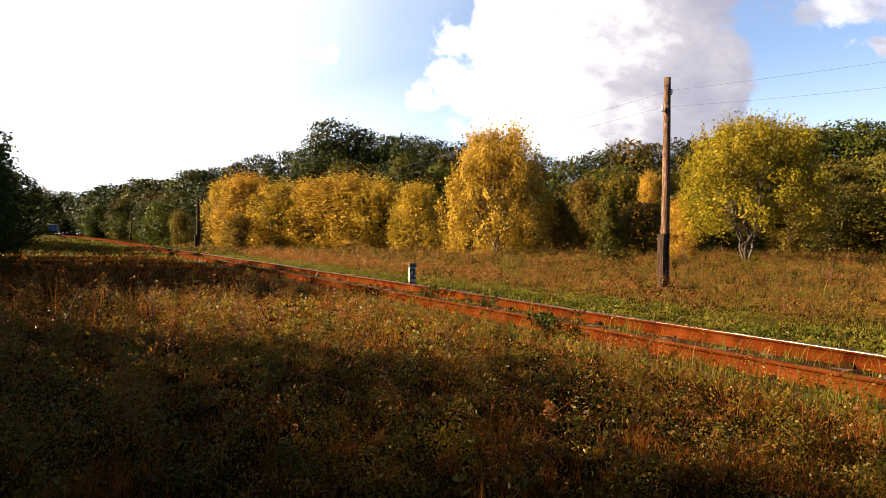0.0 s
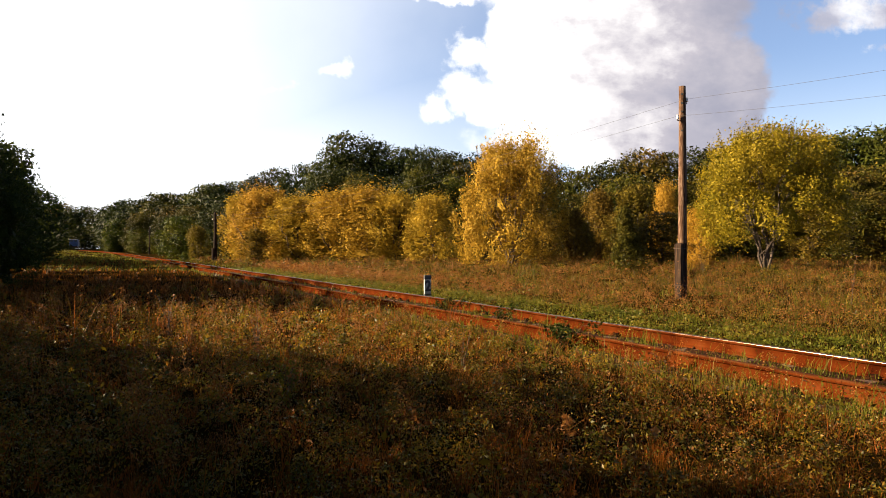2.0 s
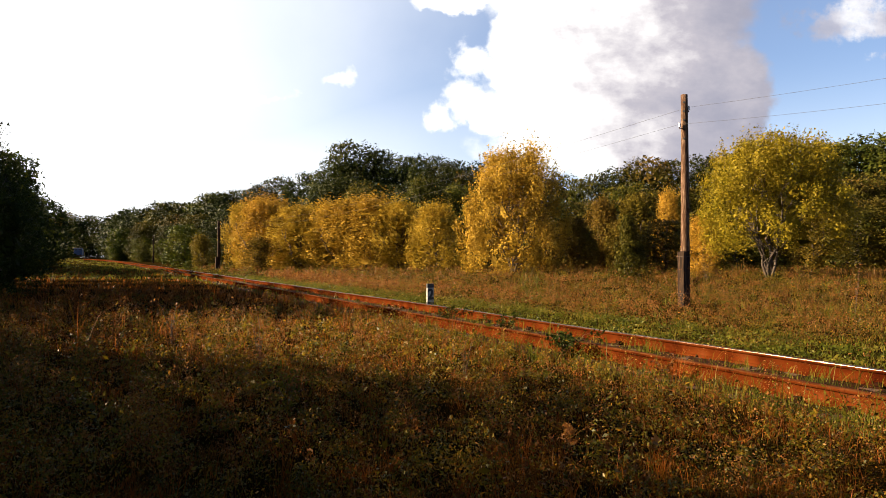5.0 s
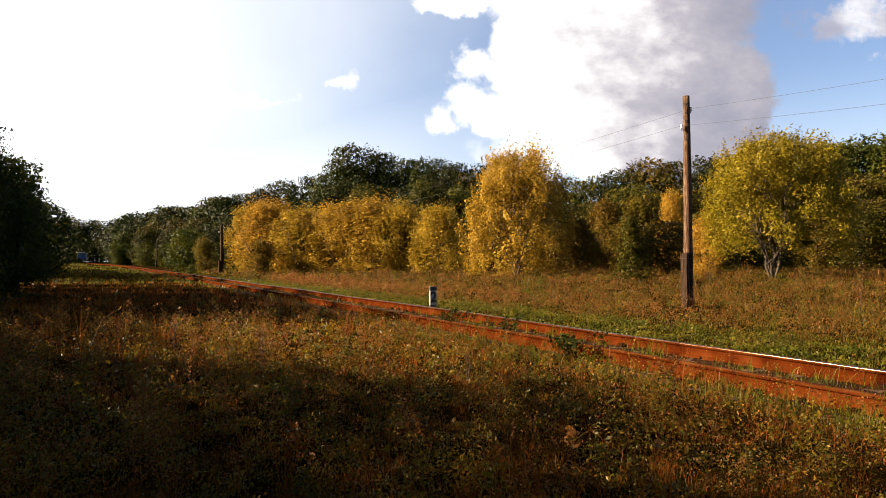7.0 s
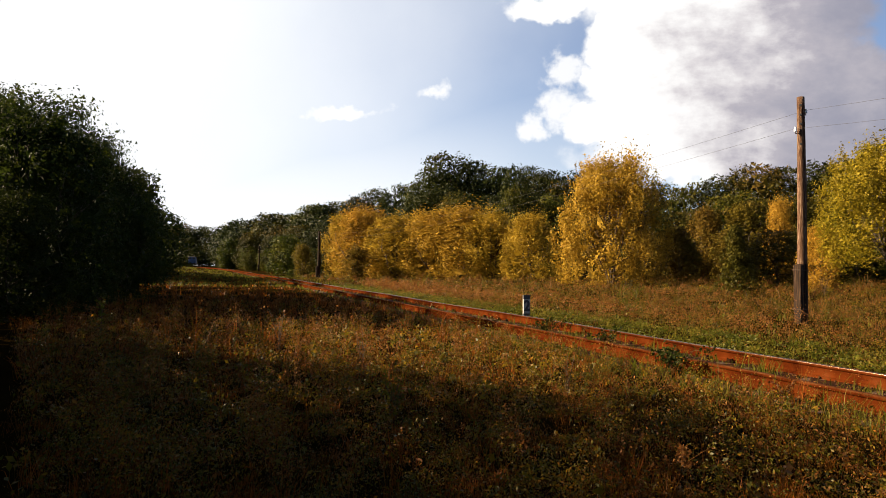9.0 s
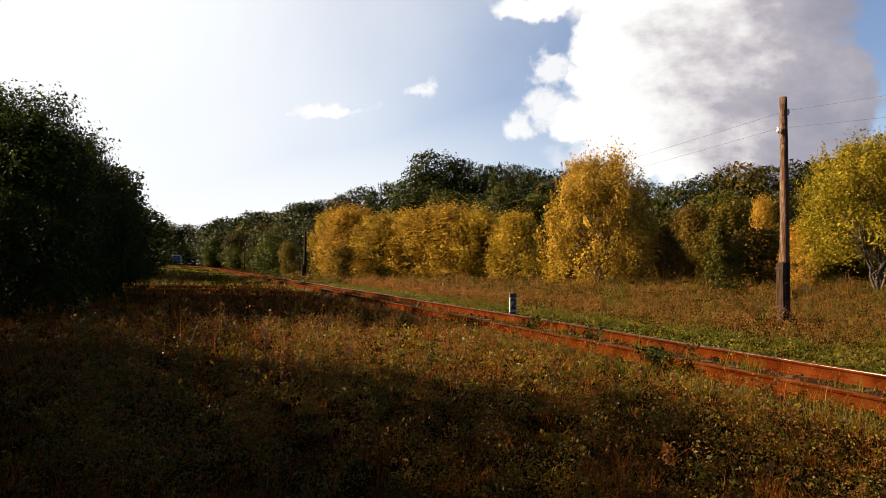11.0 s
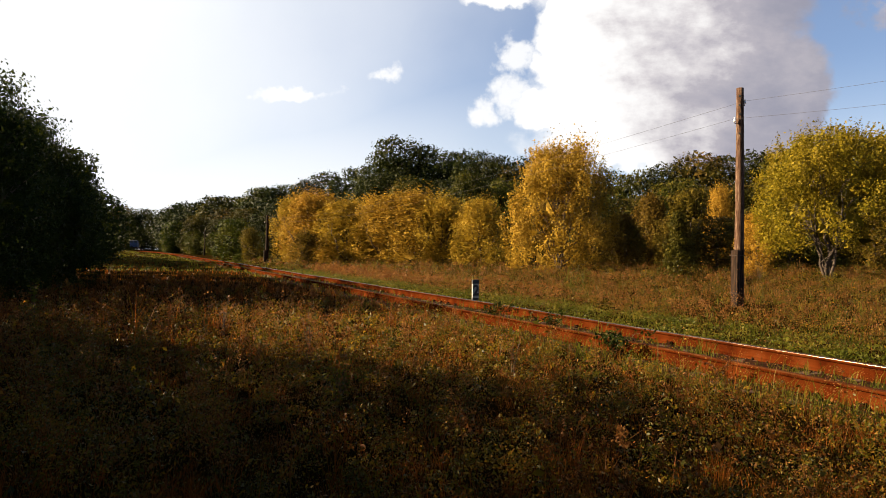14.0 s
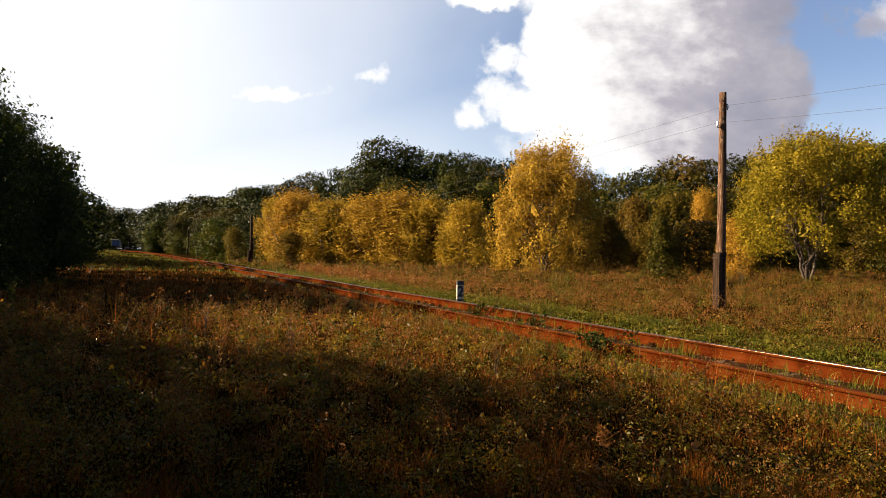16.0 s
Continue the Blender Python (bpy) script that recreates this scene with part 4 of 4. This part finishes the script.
small_plant("leafy_weed", "tall leafy weed with pale sunlit leaves in the grass", "weed", -1.75, 6.6, 0.50, 0.75, 190, 0.045, M_VERGE, 205, 9)
small_plant("leafy_weed", "pale withered leafy tuft in the dark grass", "weed", 0.98, 5.6, 0.16, 0.16, 26, 0.075, M_DRY, 206, 5)
small_plant("sapling", "thin leafy sapling in front of the dark trees", "sapling", *spot(-0.742, 13.2), 1.05, 0.45, 90, 0.085, M_VERGE, 207, 5)
small_plant("tall_weed", "tall thin dry weed standing in the meadow", "weed", *spot(0.638, 16.5), 1.35, 0.35, 60, 0.05, M_DRY, 208, 3)
small_plant("tall_weed", "brown dry weed standing before the track", "weed", -2.9, 9.3, 0.75, 0.55, 150, 0.035, M_DRY, 209, 8)
small_plant("tall_weed", "brown dry weed standing before the track", "weed", -5.2, 11.5, 0.8, 0.7, 170, 0.04, M_DRY, 210, 9)
small_plant("tall_weed", "brown dry weed in the grass near the rails", "weed", 0.1, 8.4, 0.55, 0.4, 90, 0.03, M_DRY, 211, 6)
small_plant("bare_shrub", "low bare brown shrub beside the yellow tree", "shrub", *spot(0.405, 35), 1.5, 1.8, 160, 0.06, M_RUST, 212, 14)


# ---- sleepers, tie plates and joint bars of the track ----
def build_fastenings():
    x0, y0 = place(0, 7.8)

    def child(name, me, s, off, z, turn=0.0):
        x, y = place(s, 7.8 + off)
        ob = new(name, me)
        ob.parent = TRACK
        ob.matrix_basis = pose(x - x0, y - y0, z, 0, 0, math.degrees(AXIS) + turn)

    def shared(name, bm, mat):
        me = bpy.data.meshes.new(name)
        bm.to_mesh(me)
        bm.free()
        me.materials.append(mat)
        return me

    sleeper = shared("sleeper", box(bmesh.new(), 0, 0, 0, 2.7, 0.24, 0.16, 0.015), M_SLEEPER)
    bm = box(bmesh.new(), 0, 0, 0.0, 0.36, 0.17, 0.022)
    for q in (-0.105, 0.105):
        for w in (-0.05, 0.05):
            rod(bm, (q, w, 0.0), (q, w, 0.06), 0.014, 0.012, 6)
        box(bm, q * 0.86, 0.0, 0.03, 0.07, 0.06, 0.03)
    plate = shared("tie_plate", bm, M_BALLAST)
    bm = box(bmesh.new(), 0, 0, 0.0, 0.022, 0.80, 0.085, 0.006)
    for w in (-0.32, -0.12, 0.12, 0.32):
        rod(bm, (-0.035, w, 0.0), (0.02, w, 0.0), 0.017, 0.017, 6)
    bar = shared("joint_bar", bm, M_RUSTY)
    rng = random.Random(8)
    s = -10.0
    while s < 46:
        child("sleeper", sleeper, s, rng.uniform(-0.05, 0.05), -0.100, rng.uniform(-1.5, 1.5))
        for off in (-0.797, 0.797):
            if rng.random() < 0.4:
                child("tie_plate", plate, s, off, -0.008)
        s += 0.56 + rng.uniform(-0.03, 0.03)
    for s in (2.2, 14.7, 27.2):
        for off in (-0.797, 0.797):
            child("joint_bar", bar, s, off - 0.025, 0.11)


build_fastenings()


# ---- grass and weeds ----
def blades(rng, x, y, tall, width, lean=0.45):
    """Arrays for bent grass blades of two faces each."""
    n = len(x)
    z = height(x, y)
    a = rng.uniform(0, 2 * np.pi, n)
    side = np.stack([np.cos(a), np.sin(a), np.zeros(n)], 1) * (width / 2)[:, None]
    b = rng.uniform(0, 2 * np.pi, n)
    bend_ = np.stack([np.cos(b), np.sin(b), np.zeros(n)], 1) * (tall * rng.uniform(0.1, 1, n) * lean)[:, None]
    root = np.stack([x, y, z - 0.01], 1)
    mid = root + bend_ * 0.3 + np.array([0, 0, 1]) * (tall * 0.6)[:, None]
    tip = root + bend_ + np.array([0, 0, 1]) * tall[:, None]
    v = np.stack([root - side, root + side, mid + side * 0.8, mid - side * 0.8, tip], 1).reshape(-1, 3)
    i = np.arange(n) * 5
    return v, [np.stack([i, i + 1, i + 2, i + 3], 1), np.stack([i + 3, i + 2, i + 4], 1)]


def clumpy(rng, n, size, x0, x1, y0, y1, keep):
    """Points in clumps: uneven density, then kept where keep(x, y) says so."""
    cx, cy = rng.uniform(x0, x1, n // 14 + 1), rng.uniform(y0, y1, n // 14 + 1)
    i = rng.integers(0, len(cx), n)
    x = np.where(rng.random(n) < 0.65, cx[i] + rng.normal(0, size, n), rng.uniform(x0, x1, n))
    y = np.where(rng.random(n) < 0.65, cy[i] + rng.normal(0, size, n), rng.uniform(y0, y1, n))
    k = keep(x, y)
    return x[k], y[k]


def across(x, y):
    return x * N[0] + y * N[1]


def along(x, y):
    return x * U[0] + y * U[1]


def fan(rng, n, d0, d1, k0=-0.95, k1=0.86):
    """Points spread over the wedge of ground ahead, thinner with distance."""
    d = d0 * (d1 / d0) ** rng.random(n)
    k = rng.uniform(k0, k1, n)
    return k * d, d


def patchy(x, y, scale, seed):
    """Slow variation from 0 to 1 over the ground."""
    rng = np.random.default_rng(seed)
    f = np.zeros(len(x))
    for _ in range(6):
        a, ph, w = rng.uniform(0, 6.28), rng.uniform(0, 6.28), rng.uniform(0.6, 1.8) / scale
        f += np.sin((x * math.cos(a) + y * math.sin(a)) * w * 6.28 + ph)
    return np.clip(0.5 + f / 5, 0, 1)


def stuff(name, v, f, mat, label, category):
    return tagged(new(name, mesh_np(name, v, f, [mat])), label, category, kind="stuff")


def tussocks(rng, x, y, each, radius, tall, width, lean, spread=0.5):
    """Blades in tufts round the given points: each tuft has its own height."""
    n = len(x)
    a, q = rng.uniform(0, 6.28, (n, each)), np.abs(rng.normal(0, 1, (n, each)))
    rad = (radius * rng.lognormal(0, 0.35, n))[:, None]
    h = (tall * rng.lognormal(0, spread, n))[:, None] * rng.uniform(0.45, 1.1, (n, each))
    bx, by = (x[:, None] + np.cos(a) * q * rad).ravel(), (y[:, None] + np.sin(a) * q * rad).ravel()
    w = np.broadcast_to(np.asarray(width)[:, None], (n, each)).ravel() * rng.uniform(0.6, 1.3, n * each)
    return blades(rng, bx, by, h.ravel(), w, lean)


def build_foreground():
    rng = np.random.default_rng(101)
    # short grass before the track, in tufts
    x, y = fan(rng, 24000, 2.5, 90)
    p = across(x, y)
    k = (p < 6.4) & (p > -14) & (rng.random(len(x)) < 0.12 + 0.88 * patchy(x, y, 1.1, 1) ** 1.6)
    x, y = x[k], y[k]
    d = np.hypot(x, y)
    v, f = tussocks(rng, x, y, 11, np.maximum(0.045, d * 0.008), 0.13 * (0.5 + 0.9 * patchy(x, y, 2.2, 2)) * np.clip(0.85 + d / 60, 0.9, 1.3), np.maximum(0.005, d * 0.0006), 1.1)
    stuff("foreground_grass", v, f, M_GRASS, "short uneven tufts of green and straw coloured grass", "grass")
    x, y = fan(rng, 4000, 45, 260, -0.85, -0.2)
    p = across(x, y) + bend(along(x, y))
    k = (p < 6.2) & (p > -25)
    x, y = x[k], y[k]
    d = np.hypot(x, y)
    v, f = tussocks(rng, x, y, 10, d * 0.006, np.full(len(x), 0.17), d * 0.0006, 1.2)
    stuff("far_grass", v, f, M_VERGE, "olive green grass beside the far track", "grass")
    # leafy weeds in clumps: green ones, and browning ones that stand taller
    for count, tallness, m, leaf, mat, name, label, seed in (
            (46000, 0.15, 13, 0.029, M_GREEN, "leafy_weeds", "leafy green weeds in uneven clumps", 3),
            (15000, 0.24, 13, 0.019, M_DRY, "withered_weeds", "withered orange brown weeds in uneven clumps", 4)):
        x, y = clumpy(rng, count, 0.15, -14, 8, 2.6, 19, lambda x, y: (across(x, y) < 6.3) & (across(x, y) > -4) & (np.abs(x) < y * 0.95))
        k = rng.random(len(x)) < np.clip(1.5 - np.hypot(x, y) / 16, 0.2, 1) * (0.06 + 0.94 * patchy(x, y, 1.0, seed) ** 2.2)
        x, y = x[k], y[k]
        tall = rng.lognormal(math.log(tallness), 0.5, len(x)) * (0.25 + 1.6 * patchy(x, y, 0.9, 12) ** 1.6)
        t = rng.random((len(x), m)) ** 0.8
        c = np.stack([x[:, None] + rng.normal(0, 0.05, t.shape) * (0.4 + t), y[:, None] + rng.normal(0, 0.05, t.shape) * (0.4 + t),
                      height(x, y)[:, None] + 0.02 + tall[:, None] * t], -1).reshape(-1, 3)
        lv, lf = leaves(rng, c, np.repeat(leaf * rng.lognormal(0, 0.3, len(x)) * np.clip(0.55 + 0.06 * np.hypot(x, y), 0.6, 1.3), m), -0.1, 0.5)
        stuff(name, lv, [lf], mat, label, "weeds")
    # taller tufts of thin arching blades
    x, y = fan(rng, 2600, 3.0, 40)
    p, d_ = across(x, y), np.hypot(x, y)
    k = (p < 6.5) & (p > -8) & (d_ > 8.5) & (rng.random(len(x)) < patchy(x, y, 2.0, 21) ** 1.5)
    x, y = x[k], y[k]
    d = np.hypot(x, y)
    v, f = tussocks(rng, x, y, 16, np.full(len(x), 0.06), 0.30 * (0.6 + 0.7 * patchy(x, y, 1.4, 22)), np.maximum(0.005, d * 0.0007), 1.1)
    stuff("arching_grass", v, f, M_GRASS, "tufts of long thin arching green and yellow grass", "grass")
    # tall dry stalks with side twigs and seed heads
    x, y = clumpy(rng, 5200, 0.3, -16, 9, 3.2, 26, lambda x, y: (across(x, y) < 6.4) & (across(x, y) > -4) & (np.abs(x) < y * 0.95))
    k = rng.random(len(x)) < 0.12 + 0.6 * patchy(x, y, 3.0, 4) ** 2
    x, y = x[k], y[k]
    segs, heads = [], []
    for a, b, z in zip(x, y, height(x, y)):
        h = rng.lognormal(math.log(0.30), 0.35)
        q = np.array([a, b, z])
        d = np.array([*rng.normal(0, 0.16, 2), 1.0])
        w = 0.0016 + 0.0002 * math.hypot(a, b)
        top = q + d * h
        segs.append((q, top, w, w * 0.5))
        for _ in range(4):
            s = q + d * h * rng.uniform(0.4, 0.95)
            e = s + np.array([*rng.normal(0, 0.06, 2), rng.uniform(0.02, 0.12)])
            segs.append((s, e, w * 0.6, w * 0.4))
            heads += [e + rng.normal(0, 0.012, 3) for _ in range(4)]
        heads += [top + rng.normal(0, 0.02, 3) for _ in range(5)]
    v, f = tubes(segs, 3)
    lv, lf = leaves(rng, np.array(heads), np.full(len(heads), 0.026), 0, 0.6)
    stuff("dry_stalks", np.concatenate([v, lv]), [np.concatenate([f, lf + len(v)])], M_DRY, "thin brown dry stalks with withered seed heads", "dry stalks")


def build_meadow():
    rng = np.random.default_rng(102)
    x, y = fan(rng, 21000, 9, 130, -0.75, 0.85)
    p, s = across(x, y), along(x, y)
    k = (p > 10.4) & (p < 62) & (rng.random(len(x)) < 0.25 + 0.75 * patchy(x, y, 5, 5))
    x, y, p = x[k], y[k], p[k]
    d = np.hypot(x, y)
    tall = 0.17 * (0.5 + 0.9 * patchy(x, y, 3.0, 6)) * np.clip((p - 9) / 6, 0.45, 1) * np.clip(0.75 + d / 60, 0.8, 1.7)
    green = rng.random(len(x)) < np.clip(0.75 - (p - 11) / 16, 0.12, 0.75)
    for sel, mat, nm, label, h in ((green, M_VERGE, "green_meadow_grass", "tufts of green meadow grass beyond the track", 0.75), (~green, M_MEADOW, "meadow_grass", "tufts of reddish straw coloured autumn meadow grass", 1.0)):
        v, f = tussocks(rng, x[sel], y[sel], 11, np.maximum(0.08, d[sel] * 0.006), tall[sel] * h, np.maximum(0.006, d[sel] * 0.0008), 1.2)
        stuff(nm, v, f, mat, label, "grass")
    # greener verge on both sides of the rails and sprouts between them
    x, y = fan(rng, 130000, 5, 90, -0.75, 0.9)
    p = across(x, y)
    beyond, before, inside = (p > 9.0) & (p < 12.5), (p > 5.9) & (p < 6.85), (p > 7.1) & (p < 8.5)
    r = rng.random(len(x))
    k = (beyond & (r < 0.9)) | (before & (r < 0.8)) | (inside & (r < 0.9 * patchy(x, y, 1.5, 8) ** 1.5))
    x, y, p = x[k], y[k], p[k]
    d = np.hypot(x, y)
    tall = rng.lognormal(math.log(0.11), 0.45, len(x)) * np.where(p > 9.0, 0.55, 0.7 + 1.1 * patchy(x, y, 1.2, 14))
    v, f = blades(rng, x, y, tall, np.maximum(0.005, d * 0.0009) * rng.uniform(0.6, 1.3, len(x)), 0.8)
    stuff("verge_grass", v, f, M_VERGE, "short green grass along the railway", "grass")
    # leafy weeds and dry heads over the meadow
    x, y = fan(rng, 30000, 11, 80, -0.7, 0.85)
    p = across(x, y)
    k = (p > 9.4) & (rng.random(len(x)) < 0.15 + 0.85 * patchy(x, y, 5, 9) ** 2)
    x, y = x[k], y[k]
    d = np.hypot(x, y)
    m = 9
    tall = rng.lognormal(math.log(0.22), 0.55, len(x)) * np.clip(0.5 + d / 40, 0.6, 1.5)
    t = rng.random((len(x), m))
    c = np.stack([x[:, None] + rng.normal(0, 0.09, t.shape), y[:, None] + rng.normal(0, 0.09, t.shape), height(x, y)[:, None] + 0.03 + tall[:, None] * t], -1).reshape(-1, 3)
    lv, lf = leaves(rng, c, np.repeat(np.maximum(0.030, d * 0.0017), m), -0.6, 0.38)
    g = np.repeat(rng.random(len(x)) < 0.45, m)
    q = lv.reshape(-1, 4, 3)
    for sel, mat, nm, label in ((g, M_GREEN, "green_meadow_weeds", "dark green weeds scattered in the meadow"), (~g, M_MEADOW, "withered_meadow_weeds", "brown and yellow withered weeds in the meadow")):
        stuff(nm, q[sel].reshape(-1, 3), [np.arange(4 * sel.sum()).reshape(-1, 4)], mat, label, "weeds")



def build_clumps():
    """Larger weed clumps that stand out of the grass on both sides of the track."""
    rng = np.random.default_rng(103)
    for name, label, mat, count, d0, d1, p0, p1, each, wide, tall, leaf in (
            ("weed_clumps", "dense dark green weed clumps in the foreground grass", M_GREEN, 300, 3.4, 24, -4, 6.0, 170, 0.22, 0.40, 0.021),
            ("withered_clumps", "reddish brown withered weed clumps in the foreground grass", M_DRY, 240, 3.8, 28, -4, 6.2, 130, 0.15, 0.50, 0.016),
            ("meadow_clumps", "brown withered weed clumps standing in the meadow", M_DRY, 420, 12, 70, 10.9, 45, 70, 0.32, 0.36, 0.030),
            ("green_meadow_clumps", "dark green weed clumps standing in the meadow", M_GREEN, 420, 12, 60, 10.4, 40, 70, 0.34, 0.28, 0.030)):
        x, y = fan(rng, count * 3, d0, d1, -0.85, 0.86)
        p = across(x, y)
        k = np.flatnonzero((p > p0) & (p < p1))[:count]
        x, y = x[k], y[k]
        n = len(x)
        size = rng.lognormal(0, 0.35, n)[:, None]
        t = rng.random((n, each)) ** 0.7
        a, q = rng.uniform(0, 6.28, t.shape), np.sqrt(rng.random(t.shape)) * wide * size * np.sqrt(1.05 - t ** 2)
        cx, cy = x[:, None] + np.cos(a) * q, y[:, None] + np.sin(a) * q
        c = np.stack([cx, cy, height(x, y)[:, None] + 0.02 + t * tall * size], -1).reshape(-1, 3)
        out = np.stack([np.cos(a), np.sin(a), 0.3 + t], -1).reshape(-1, 3) * 0.6
        lv, lf = leaves(rng, c, np.repeat(np.maximum(leaf, 0.0016 * np.hypot(x, y)), each), 0.1, 0.45, out)
        stuff(name, lv, [lf], mat, label, "weeds")


def build_verge():
    """Low broad-leaved herbs along the far rail, and brown brushy weeds behind them."""
    rng = np.random.default_rng(104)
    for name, label, mat, count, p0, p1, each, tall, leaf, patch in (
            ("verge_herbs", "low bright green broad-leaved herbs along the far rail", M_VERGE, 16000, 9.0, 11.4, 7, 0.10, 0.045, 1.5),
            ("verge_weeds", "dark brushy brown weeds behind the green verge", M_DRY, 5200, 10.9, 14.5, 16, 0.42, 0.024, 2.6)):
        s = 1.0 + 59.0 * rng.random(count) ** 1.5
        p = rng.uniform(p0, p1, count)
        x, y = place(s - 8.0, p)
        k = rng.random(count) < 0.08 + patchy(x, y, patch, 31) ** 2
        x, y = x[k], y[k]
        d = np.hypot(x, y)
        t = rng.random((len(x), each))
        h = tall * rng.lognormal(0, 0.4, len(x))[:, None]
        c = np.stack([x[:, None] + rng.normal(0, 0.05, t.shape), y[:, None] + rng.normal(0, 0.05, t.shape), height(x, y)[:, None] + 0.02 + h * t], -1).reshape(-1, 3)
        lv, lf = leaves(rng, c, np.repeat(np.maximum(leaf, d * 0.0018), each), -0.2, 0.55)
        stuff(name, lv, [lf], mat, label, "weeds")


build_foreground()
build_meadow()
build_clumps()
build_verge()
